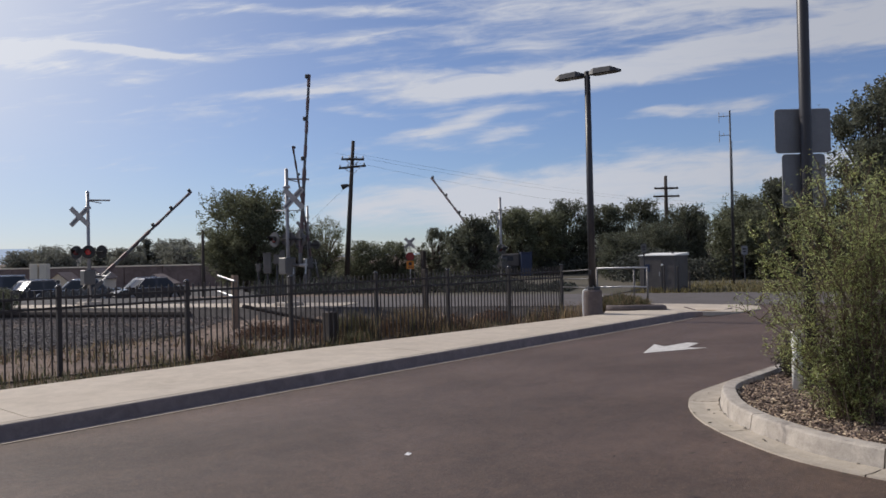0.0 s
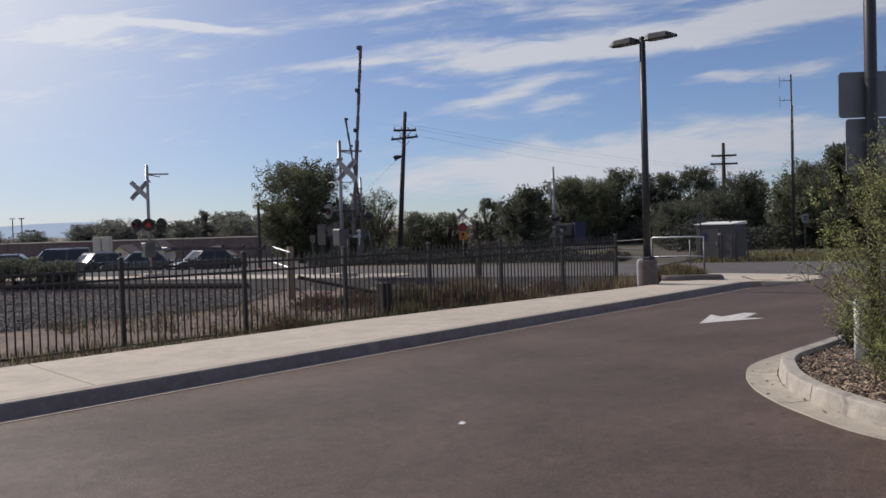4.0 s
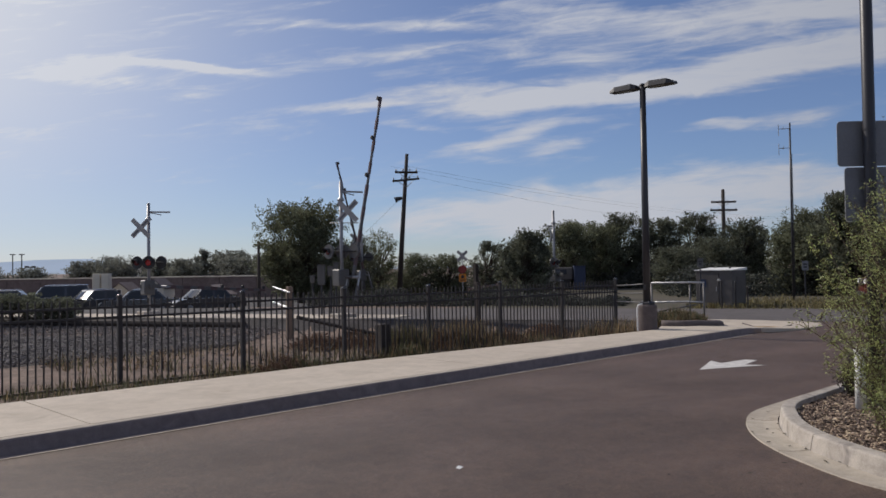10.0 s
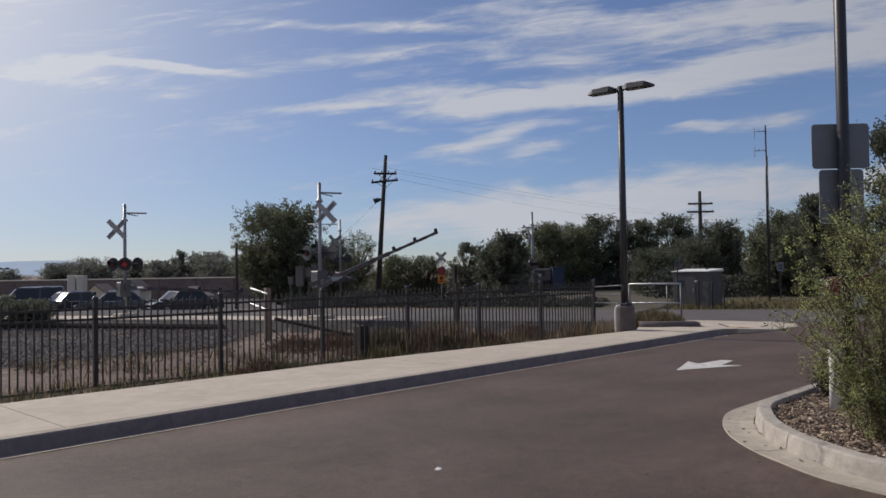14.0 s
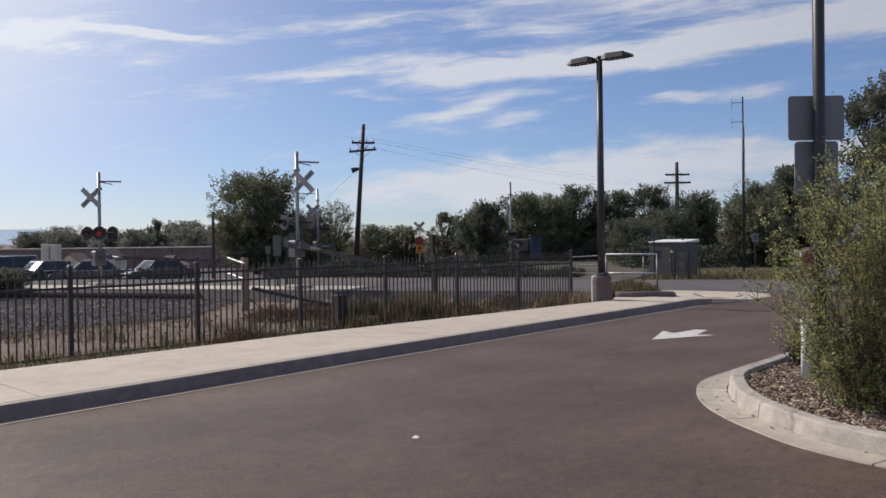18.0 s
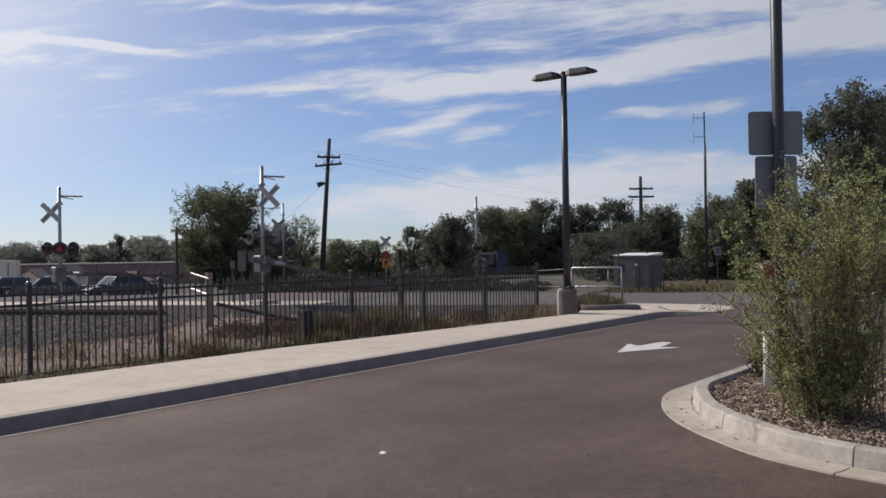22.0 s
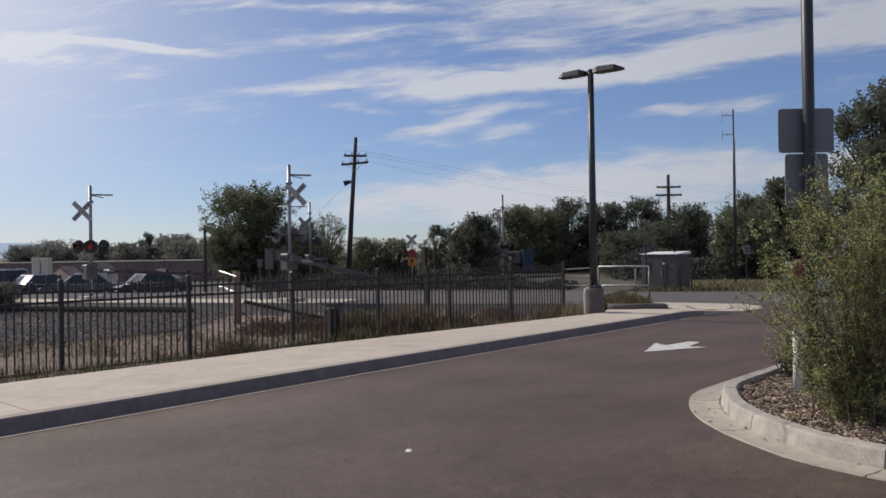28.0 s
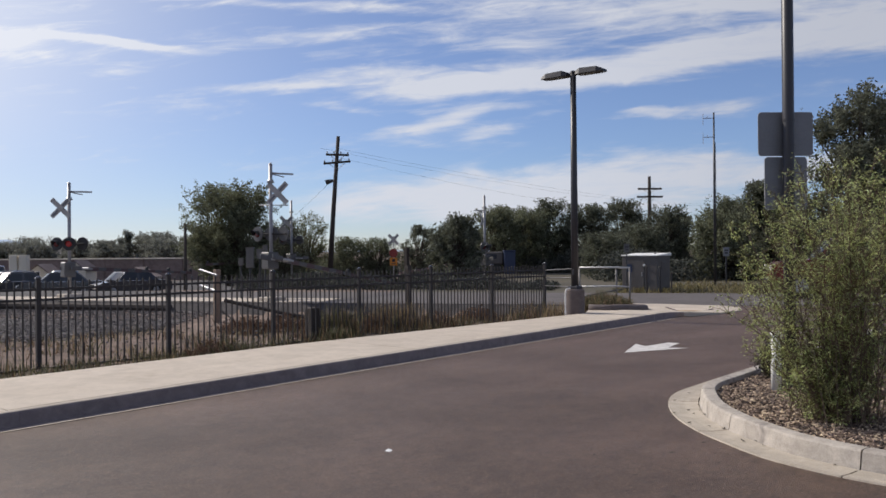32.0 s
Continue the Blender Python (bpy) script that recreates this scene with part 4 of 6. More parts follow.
def build_island_pole():
    """The pole that rises out of the island, with two sign backs."""
    lamp = thing("street_lamp", pose(9.60, 3.65, 0.1), "tall dark bronze lamp pole with two sign backs", "street lamp", "parking lot lamps")
    part("pole", Geo().tube([(0, 0, 0), (0, 0, 2.5), (0, 0, 7.2)], [0.066, 0.064, 0.060], 20), BRONZE_STEEL, lamp, "", True)
    part("base_plate", Geo().box((0, 0, 0.02), (0.24, 0.24, 0.04), None, 0.008), BRONZE_STEEL, lamp)
    part("pole_cap", Geo().tube([(0, 0, 7.2), (0, 0, 7.24)], [0.064, 0.03], 16), BRONZE_STEEL, lamp)
    for name_w, name_h, z, off in ((0.62, 0.49, 2.83, 0.0), (0.48, 0.59, 2.275, 0.0)):
        sign = part("sign_plate", rounded_plate(name_w, name_h, 0.04, 0.004).moved(pose(0, 0, 0, 90, 0, 0)), ALUMINIUM, lamp, "bare aluminium back of a road sign",
                    m=pose(0.062, 0.055, z, 0, 0, -46))
        part("sign_rim", rounded_plate(name_w + 0.006, name_h + 0.006, 0.043, 0.002).moved(pose(0, 0.004, 0, 90, 0, 0)), WHITE_PAINT, sign, "white face seen at the rim")
        for dz in (-0.14, 0.14):
            part("strap", Geo().tube([(0, 0, z + dz - 0.01), (0, 0, z + dz + 0.01)], 0.069, 16, False), BRONZE_STEEL, lamp, "steel strap round the pole")
    return lamp


def build_pipe():
    p = thing("bollard", pose(9.22, 3.66, 0.09), "short white plastic standpipe in the rock mulch", "bollard")
    part("pipe", Geo().tube([(0, 0, 0), (0, 0, 0.60)], 0.054, 18), WHITE_PAINT, p, "", True)
    part("pipe_cap", Geo().tube([(0, 0, 0.60), (0, 0, 0.64), (0, 0, 0.655)], [0.058, 0.058, 0.045], 18), WHITE_PAINT, p)
    return p


def build_utility_box():
    """A low dark box in the mulch behind the shrub."""
    b = thing("utility_box", pose(10.20, 2.12, 0.09, 0, 0, -48), "low dark grey utility box in the rock mulch", "utility box")
    body = part("body", Geo().box((0, 0, 0.16), (0.80, 0.5, 0.32), None, 0.012), GREY_BOX, b)
    part("lid", Geo().box((0, 0, 0.335), (0.84, 0.54, 0.03), None, 0.008), GREY_BOX, b)
    part("handle", Geo().box((0.0, -0.26, 0.24), (0.14, 0.02, 0.03), None, 0.005), BLACK_PAINT, body)
    part("notice", Geo().box((-0.22, -0.256, 0.15), (0.2, 0.006, 0.05)), DULL_WHITE, body, "pale notice strip")
    return b


def leaf_quad(g, p, size, rnd, slim=0.5, droop=0.0):
    """One leaf as a bent diamond."""
    d = Vector((rnd.gauss(0, 1), rnd.gauss(0, 1), rnd.gauss(0, 0.8) - droop)).normalized()
    side = d.cross(Vector((rnd.gauss(0, 1), rnd.gauss(0, 1), rnd.gauss(0, 1)))).normalized() * (size * slim * 0.5)
    k = len(g.v)
    a, c = p, p + d * size
    mid = p + d * (size * 0.45) + d.cross(side).normalized() * (size * 0.06)
    g.v += [tuple(a), tuple(mid + side), tuple(c), tuple(mid - side)]
    g.f += [(k, k + 1, k + 2), (k, k + 2, k + 3)]


def leaf_cloud(name, mat, points, sizes, seed, parent=None, label="", slim=0.5, droop=0.0):
    """Many bent leaves of four corners each, one at every point."""
    rng = np.random.default_rng(seed)
    p, sizes = np.asarray(points, float), np.asarray(sizes, float)[:, None]
    n = len(p)
    d = rng.normal(size=(n, 3)) * (1, 1, 0.8) - (0, 0, droop)
    d /= np.linalg.norm(d, axis=1)[:, None]
    side = np.cross(d, rng.normal(size=(n, 3)))
    side /= np.linalg.norm(side, axis=1)[:, None]
    mid = p + d * sizes * 0.45 + np.cross(d, side) * sizes * 0.06
    side *= sizes * slim * 0.5
    corners = np.stack([p, mid + side, p + d * sizes, mid - side], 1).reshape(-1, 3)
    faces = (np.arange(n)[:, None] * 4 + np.array([0, 1, 2, 0, 2, 3])).ravel()
    me = bpy.data.meshes.new(name)
    me.vertices.add(4 * n)
    me.loops.add(6 * n)
    me.polygons.add(2 * n)
    me.vertices.foreach_set("co", corners.astype(np.float32).ravel())
    me.loops.foreach_set("vertex_index", faces.astype(np.int32))
    me.polygons.foreach_set("loop_start", np.arange(0, 6 * n, 3, dtype=np.int32))
    me.update(calc_edges=True)
    me.materials.append(mat)
    return part(name, me, mat, parent, label)


def build_shrub():
    rnd = random.Random(11)
    shrub = thing("shrub", pose(8.02, 2.58, 0.1), "large loose willow shrub with yellow-green leaves on the planting island", "shrub")
    at, size = [], []

    def shoot(root, tip, belly, low, dense, radius=0.0065):
        """One stem that rises steeply and arches over, with leafy side twigs."""
        mid = root.lerp(tip, 0.5) + Vector(((root.x - tip.x) * belly, (root.y - tip.y) * belly, tip.z * 0.12))
        pts = smooth_path([root, root.lerp(mid, 0.5), mid, mid.lerp(tip, 0.55) + Vector((0, 0, 0.02)), tip], 0.16)
        n = len(pts)
        g = Geo().tube(pts, [radius * (1 - 0.8 * j / n) + 0.0014 for j in range(n)], 5, False)
        for k in range(int(dense)):
            f = low + (1 - low) * rnd.random() ** 0.8
            p = pts[min(n - 1, int(f * n))]
            b = rnd.uniform(0, 6.28)
            reach = rnd.uniform(0.09, 0.28) * (1.15 - 0.5 * f)
            e = p + Vector((math.cos(b) * reach, math.sin(b) * reach, rnd.uniform(0.0, 0.22)))
            g.tube([p, p.lerp(e, 0.5) + Vector((0, 0, 0.015)), e], [0.0032, 0.0024, 0.0012], 4, False)
            for _ in range(rnd.randrange(16, 30)):
                q = p.lerp(e, 0.15 + 0.95 * rnd.random())
                at.append((q.x + rnd.gauss(0, 0.016), q.y + rnd.gauss(0, 0.016), q.z + rnd.gauss(0, 0.018)))
                size.append(rnd.uniform(0.020, 0.044))
        for _ in range(38):     # the leafy tip
            q = pts[min(n - 1, int((0.72 + 0.28 * rnd.random()) * n))]
            at.append((q.x + rnd.gauss(0, 0.022), q.y + rnd.gauss(0, 0.022), q.z + rnd.gauss(0, 0.03)))
            size.append(rnd.uniform(0.020, 0.042))
        part("stem", g, STEM, shrub, "", True)

    lean = Vector((0.08, -0.09, 0))
    for i in range(98):         # the fan: tall in the middle, wide at the height of a hand
        a = rnd.uniform(0, 6.28)
        reach = 0.92 * rnd.random() ** 0.55
        h = (2.34 - 0.42 * reach ** 2) * rnd.uniform(0.74, 1.0)
        root = Vector((rnd.gauss(0, 0.17), rnd.gauss(0, 0.17), 0))
        shoot(root, root * 0.6 + lean + Vector((math.cos(a) * reach, math.sin(a) * reach, h)), 0.10, 0.20, rnd.randrange(8, 15), 0.0036)
    for i in range(30):         # shorter shoots that fill the fan from within
        a, reach = rnd.uniform(0, 6.28), rnd.uniform(0.2, 0.66)
        root = Vector((rnd.gauss(0, 0.17), rnd.gauss(0, 0.17), 0))
        shoot(root, root * 0.6 + lean * 0.5 + Vector((math.cos(a) * reach, math.sin(a) * reach, rnd.uniform(0.45, 1.3))), 0.02, 0.08, rnd.randrange(7, 12), 0.004)
    for i in range(17):         # long low shoots over the pipe and towards the drive
        a, reach = radians(133 + rnd.uniform(-22, 22)), rnd.uniform(0.68, 0.98)
        root = Vector((rnd.gauss(-0.05, 0.06), rnd.gauss(0.05, 0.06), 0))
        shoot(root, Vector((math.cos(a) * reach, math.sin(a) * reach, rnd.uniform(0.62, 1.5))), -0.02, 0.40, 11, 0.004)
    for i in range(52):         # young leafy shoots at the foot, most towards the pipe
        a, reach = radians(133 + rnd.gauss(0, 75)), rnd.uniform(0.08, 0.34)
        root = Vector((rnd.gauss(-0.04, 0.14), rnd.gauss(0.06, 0.14), 0))
        shoot(root, root + Vector((math.cos(a) * reach, math.sin(a) * reach, rnd.uniform(0.2, 0.62))), 0.0, 0.05, 7, 0.003)
    leaf_cloud("foliage", LEAF_SHRUB, at, size, 12, shrub, "small yellow-green willow leaves", 0.25, 0.15)
    # the low dark shrub by the far kerb
    low = thing("low_shrub", pose(10.10, 3.98, 0.1), "low dark brownish shrub by the island's kerb", "shrub")
    g, s = Geo(), Geo()
    for i in range(26):
        a, r = rnd.uniform(0, 6.28), abs(rnd.gauss(0, 0.12))
        e = Vector((math.cos(a) * r * 1.15, math.sin(a) * r * 1.15, rnd.uniform(0.12, 0.46)))
        s.tube([(0, 0, 0), tuple(e * 0.5), tuple(e)], [0.008, 0.005, 0.002], 4, False)
        for _ in range(520):
            leaf_quad(g, e * rnd.uniform(0.15, 1.05) + Vector((rnd.gauss(0, 0.05), rnd.gauss(0, 0.05), rnd.gauss(0, 0.05))), rnd.uniform(0.022, 0.045), rnd, 0.45)
    part("branchwork", s, STEM, low)
    part("foliage", g, LEAF_JUNIPER, low)


# ---------------------------------------------------------------- handrail and ramp
def build_handrail():
    rail = thing("handrail", pose(0, 0, 0), "galvanized pipe handrail at the pavement's corner", "handrail")
    corners = [(19.40, 13.02), (20.1, 12.3), (19.9, 11.77)]
    # posts in a duller steel, so that only the rails look sunlit
    for x, y in corners:
        part("post", Geo().tube([(x, y, -0.1), (x, y, 1.15)], 0.024, 12), DULL_ARM, rail, "post in duller grey than the lit rails", True)
    for z, r in ((1.15, 0.027), (0.64, 0.024)):
        part("rail", Geo().tube([(x, y, z) for x, y in corners], r, 12), GALVANIZED, rail, "", True)
    part("rail", Geo().tube([(19.3, 13.3, 0.30), (19.9, 12.0, 0.58)], 0.02, 10), GREY_BOX, rail, "", True)
    for z0, z1 in ((1.13, 1.04), (0.88, 0.81), (0.62, 0.58)):
        part("rail", Geo().tube([(19.40, 13.02, z0), (20.58, 15.0, z1)], 0.018, 10), GREY_BOX, rail, "dull steel rail", True)
    rnd = random.Random(4)
    low = thing("grass_tuft", pose(19.05, 12.1, 0.08), "low brownish green grass tuft under the handrail", "grass tuft")
    g, g2 = Geo(), Geo()
    for _ in range(3600):
        a, q = rnd.uniform(0, 6.28), rnd.random() ** 0.5
        blade(g if rnd.random() < 0.6 else g2, math.cos(a) * 0.85 * q, math.sin(a) * 0.75 * q, 0, (0.60 - 0.3 * q) * rnd.uniform(0.4, 1.0), rnd.uniform(0.05, 0.22), rnd.uniform(0.006, 0.014), rnd)
    part("greenery", g, GREEN_GRASS, low)
    part("dry_growth", g2, DRY_GRASS, low, "dry brown growth")
    p = thing("marker_post", pose(16.50, 11.47, 0.12), "short white bent pipe beside the lamp base", "post")
    part("pipe", Geo().tube(smooth_path([(0, 0, 0), (0, 0, 0.5), (0.03, -0.02, 0.60), (0.10, -0.07, 0.62)], 0.05), 0.019, 10), WHITE_PAINT, p, "", True)
    return rail


# ---------------------------------------------------------------- crossing signals
ARMS = []


def disc_light(parent, m, lit, paint):
    l = part("flasher", Geo().tube([(0, 0.03, 0), (0, 0.0, 0), (0, -0.02, 0)], [0.245, 0.25, 0.245], 24), paint, parent, "round dark flasher background", m=m)
    part("lens", Geo().tube([(0, -0.02, 0), (0, -0.05, 0), (0, -0.06, 0)], [0.11, 0.11, 0.07], 20), RED_LAMP if lit else RED_LENS, l, "red lens lit" if lit else "red lens")
    hood = Geo()
    n = 12
    for i in range(n + 1):
        a = radians(-20 + 220 * i / n)
        hood.v += [(0.125 * math.cos(a), -0.02, 0.125 * math.sin(a)), (0.125 * math.cos(a), -0.26 * (0.5 + 0.5 * max(0, math.sin(a))), 0.125 * math.sin(a))]
    for i in range(n):
        hood.f.append((2 * i, 2 * i + 1, 2 * i + 3, 2 * i + 2))
    part("hood", hood, BLACK_PAINT, l)


def crossbuck(parent, m, length=0.94):
    c = part("crossbuck", Geo().box((0, 0, 0), (length, 0.02, 0.18), pose(0, 0.006, 0, 0, 45, 0), 0.003), DULL_WHITE, parent, "white crossbuck board", m=m)
    part("board", Geo().box((0, 0, 0), (length, 0.016, 0.18), pose(0, -0.018, 0, 0, -45, 0), 0.003), DULL_WHITE, c, "white crossbuck board")
    for k, (w, off) in enumerate(((0.30, -0.26), (0.30, 0.26))):
        part("lettering", Geo().box((off, -0.03, 0), (w, 0.003, 0.07), pose(0, 0, 0, 0, -45, 0)), ALUMINIUM, c, "grey bar of worn lettering")


def gate(m, label, height, arm_at, arm_dir, arm_len, face, buck_z, bracket, light_z, lit, buck_off=0.0, away=0):
    """A railway crossing signal: mast, crossbuck, flashers, and the gate arm on its machine."""
    sig = thing("crossing_signal", m, label, "crossing signal", "crossing signals")
    inv = m.inverted()
    part("foundation", Geo().box((0, 0, 0.0), (0.7, 0.7, 0.3), None, 0.02), CURB, sig, "concrete foundation")
    part("mast", Geo().tube([(0, 0, 0.1), (0, 0, height)], 0.062, 14), SILVER, sig, "silver painted mast", True)
    part("mast_cap", Geo().tube([(0, 0, height), (0, 0, height + 0.05)], [0.07, 0.03], 12), SILVER, sig)
    if bracket:
        f = radians(bracket[0])
        dx, dy = math.cos(f) * bracket[1], math.sin(f) * bracket[1]
        z = height - (0.72 if bracket[1] < 0.6 else 0.30)
        b = part("bracket", Geo().tube([(0, 0, z), (dx, dy, z - 0.02)], 0.032, 10), SILVER, sig)
        part("brace", Geo().tube([(0, 0, z - 0.02), (dx * 0.6, dy * 0.6, z - 0.12)], 0.018, 8), SILVER, b)
    ang, paint = face + 90, GREY_BOX if away else BLACK_PAINT
    crossbuck(sig, pose(0, 0, buck_z, 0, 0, ang) @ pose(buck_off, -0.10, 0))
    bar = part("light_bar", Geo().tube([(-0.55, 0, 0), (0.55, 0, 0)], 0.03, 10), BLACK_PAINT, sig, m=pose(0, 0, light_z, 0, 0, ang + away))
    disc_light(bar, pose(-0.42, -0.10, 0, 0, 0, -18), False, paint)
    disc_light(bar, pose(0.04, -0.12, 0, 0, 0, 8), lit, paint)
    disc_light(bar, pose(0.46, 0.08, 0, 0, 0, 160), False, paint)
    part("bell", Geo().tube([(0, 0, height - 0.62), (0, 0, height - 0.52)], [0.13, 0.09], 14), GALVANIZED, sig, "", True)
    a = inv @ Vector(arm_at)
    hx, hy = -0.1 * a.x, -0.1 * a.y
    box = part("gate_machine", Geo().box((hx, hy, a.z - 0.02), (0.42, 0.42, 0.56), None, 0.03), GREY_BOX, sig, "grey gate machine housing")
    part("shaft", Geo().tube([(hx, hy, a.z), (a.x, a.y, a.z)], 0.05, 10), GREY_BOX, box)
    part("hatch", Geo().box((hx - 0.12, hy - 0.215, a.z - 0.02), (0.24, 0.014, 0.36), None, 0.005), GREY_BOX, box)
    # the arm lies along +x of its own space
    arm_geo = Geo()
    arm_geo.box((arm_len * 0.25, 0, 0), (arm_len * 0.5, 0.05, 0.135), None, 0.006)
    arm_geo.box((arm_len * 0.75, 0, 0), (arm_len * 0.5, 0.04, 0.105), None, 0.006)
    arm = part("gate_arm", arm_geo, DULL_ARM, sig, "striped aluminium gate arm")
    step = arm_len / 16
    for i in range(1, 16, 2):
        w = 0.139 if i < 8 else 0.109
        part("red_band", Geo().box((step * (i + 0.5), 0, 0), (step, 0.056, w)), FADED_RED, arm, "dull red band")
    for f in (0.55, 0.76, 0.985):
        l = Geo().box((arm_len * f, 0, 0.11), (0.13, 0.09, 0.13), None, 0.015)
        part("gate_lamp", l, BLACK_PAINT, arm, "small gate lamp")
    for s in (-1, 1):
        part("counterweight", Geo().box((-0.55, 0.27 * s, 0), (0.50, 0.05, 0.16), None, 0.01), GREY_BOX, arm, "steel counterweight")
        part("weight_bar", Geo().box((-0.15, 0.27 * s, 0), (0.75, 0.04, 0.06), None, 0.008), GALVANIZED, arm)
    part("pivot", Geo().tube([(0, -0.30, 0), (0, 0.30, 0)], 0.05, 10), GALVANIZED, arm)
    ARMS.append((arm, (a.x, a.y, a.z), arm_dir))
    return sig


def build_gates():
    gate(pose(13.73, 31.83, 0), "silver crossing signal mast with crossbuck, flashers and gate arm", 4.27, (14.28, 31.98, 1.08), 20, 6.25,
         224, 3.35, (-40, 0.82), 2.02, True, -0.27)
    near = gate(pose(16.87, 23.55, 0), "silver crossing signal mast with crossbuck and gate near the dirt strip", 4.58, (17.04, 23.14, 1.38), 12, 6.5,
         212, 3.60, (-30, 0.75), 2.25, False, 0.28, 172)
    part("stay", Geo().tube([(-0.42, 0, 3.22), (0.62, 0, 3.20)], 0.016, 8), SILVER, near, "", True, m=pose(0, 0, 0, 0, 0, 302))
    gate(pose(28.6, 38.03, 0), "silver crossing signal mast with small crossbuck across the street", 4.43, (28.73, 37.9, 1.29), 192, 6.5,
         228, 3.25, None, 2.3, False, -0.25, 176)
    gate(pose(32.94, 27.8, 0), "silver crossing signal mast with side bracket in front of the trees", 4.39, (32.74, 28.0, 1.14), 80, 7.25,
         110, 3.2, (134, 0.5), 1.8, False, 0.0, 180)


# ---------------------------------------------------------------- poles, wires, mast, shed, signs
def build_utility_pole(base, top_z, lean, arms, label, turn, thick=1.0):
    p = thing("utility_pole", pose(base[0], base[1], base[2] if len(base) > 2 else -0.3), label, "utility pole", "utility poles")
    top = (lean[0], lean[1], top_z + 0.3)
    part("pole", Geo().tube([(0, 0, 0), (lean[0] * 0.45, lean[1] * 0.45, top_z * 0.5), top], [0.17 * thick, 0.14 * thick, 0.10 * thick], 14), OLD_WOOD, p, "dark weathered wooden pole", True)
    for z, w, tilt in arms:
        f = (z + 0.3) / (top_z + 0.3)
        c = part("crossarm", Geo().box((0, 0.0, 0), (w, 0.10 * thick, 0.12 * thick), None, 0.01), OLD_WOOD, p, m=pose(lean[0] * f, lean[1] * f, z + 0.3, 0, tilt, turn) @ pose(0, -0.14, 0))
        n = 4
        for i in range(n):
            x = w * (-0.45 + 0.9 * i / (n - 1))
            part("insulator", Geo().tube([(x, 0, 0.06), (x, 0, 0.14), (x, 0, 0.19)], [0.025, 0.05, 0.03], 8), GALVANIZED, c)
        part("brace", Geo().tube([(-w * 0.3, 0, -0.04), (0, 0.04, -0.42)], 0.018, 6), GALVANIZED, c)
        part("brace", Geo().tube([(w * 0.3, 0, -0.04), (0, 0.04, -0.42)], 0.018, 6), GALVANIZED, c)
    return p


def wire(a, b, sag, r=0.005):
    a, b = Vector(a), Vector(b)
    pts = []
    for i in range(17):
        t = i / 16
        q = a.lerp(b, t)
        q.z -= sag * 4 * t * (1 - t)
        pts.append(q)
    tagged(part("power_line", Geo().tube(pts, r, 5), WIRE), "thin dark overhead wire between utility poles", "wire", "overhead wires")


def build_poles():
    u1 = spot(-5.75, 50)
    p = build_utility_pole((*u1, -0.8), 8.9, (0.62 * 0.6955, -0.62 * 0.7186), [(7.80, 1.35, 0), (7.35, 1.6, -6)], "dark leaning wooden utility pole with two crossarms", -30)
    part("floodlight", Geo().tube([(0, 0, 0), (0.28, 0, -0.06), (0.42, 0, -0.12)], [0.08, 0.14, 0.17], 14), BLACK_PAINT, p, "dark floodlight", m=pose(0.62 * 0.6955 * 0.7 - 0.1, -0.62 * 0.7186 * 0.7 + 0.08, 6.6, 0, 0, 134))
    u2 = spot(22.4, 85)
    build_utility_pole((*u2, 0), 8.6, (0, 0), [(7.35, 2.4, 0), (6.55, 2.6, 0)], "dark wooden utility pole with two crossarms behind the trees", -46, 1.5)
    u3 = spot(-11.62, 41.2)
    build_utility_pole((*u3, -0.8), 3.6, (0, 0), [], "short dark wooden pole beside a tree", -46, 0.6)
    a = Vector((*u1, 7.5))
    far = spot(60, 140)
    for dx, dz, sag in ((0.5, 0.2, 1.7), (-0.4, 0.2, 1.9), (0.6, -0.35, 2.3)):
        wire((a.x + dx * 0.7, a.y - dx * 0.7, a.z + dz), (far[0] + dx, far[1], 9 + dz * 2), sag, 0.005)
    q = spot(-9.0, 52)
    wire((u1[0], u1[1], 5.6), (*q, 3.0), 0.05, 0.005)
    # light poles far off
    for r, ahead, h in ((-62, 110, 2.6), (-55, 112, 2.4)):
        x, y = spot(r, ahead)
        f = thing("floodlight_pole", pose(x, y, -1.1), "dark floodlight pole far across the lots", "street lamp", "far lamps")
        part("pole", Geo().tube([(0, 0, 0), (0, 0, h + 1.1)], 0.09, 8), BLACK_PAINT, f)
        for s in (-1, 1):
            part("lamp_head", Geo().box((0.45 * s * 0.7, -0.45 * s * 0.7, h + 1.1), (0.5, 0.4, 0.25), None, 0.04), BLACK_PAINT, f)


def build_antenna():
    x, y = spot(12.95, 38)
    a = thing("antenna_mast", pose(x, y, 0), "slim grey radio antenna mast with two dipoles", "antenna")
    part("mast", Geo().tube([(0, 0, -0.1), (0, 0, 4), (0, 0, 7.75)], [0.055, 0.05, 0.035], 10), BRONZE_STEEL, a, "", True)
    for z in (7.5, 6.65):
        d = part("dipole", Geo().tube([(0, 0, z), (-0.34, 0.35, z - 0.02)], 0.016, 6), GALVANIZED, a)
        part("element", Geo().tube([(-0.34, 0.35, z - 0.32), (-0.34, 0.35, z + 0.18)], 0.014, 6), GALVANIZED, d)
        part("element", Geo().tube([(-0.20, 0.21, z - 0.05), (-0.20, 0.21, z + 0.10)], 0.012, 6), GALVANIZED, d)
    part("cable", Geo().tube([(0.05, -0.05, 0.2), (0.06, -0.05, 3.0), (0.05, -0.04, 6.4)], 0.012, 6), WIRE, a)


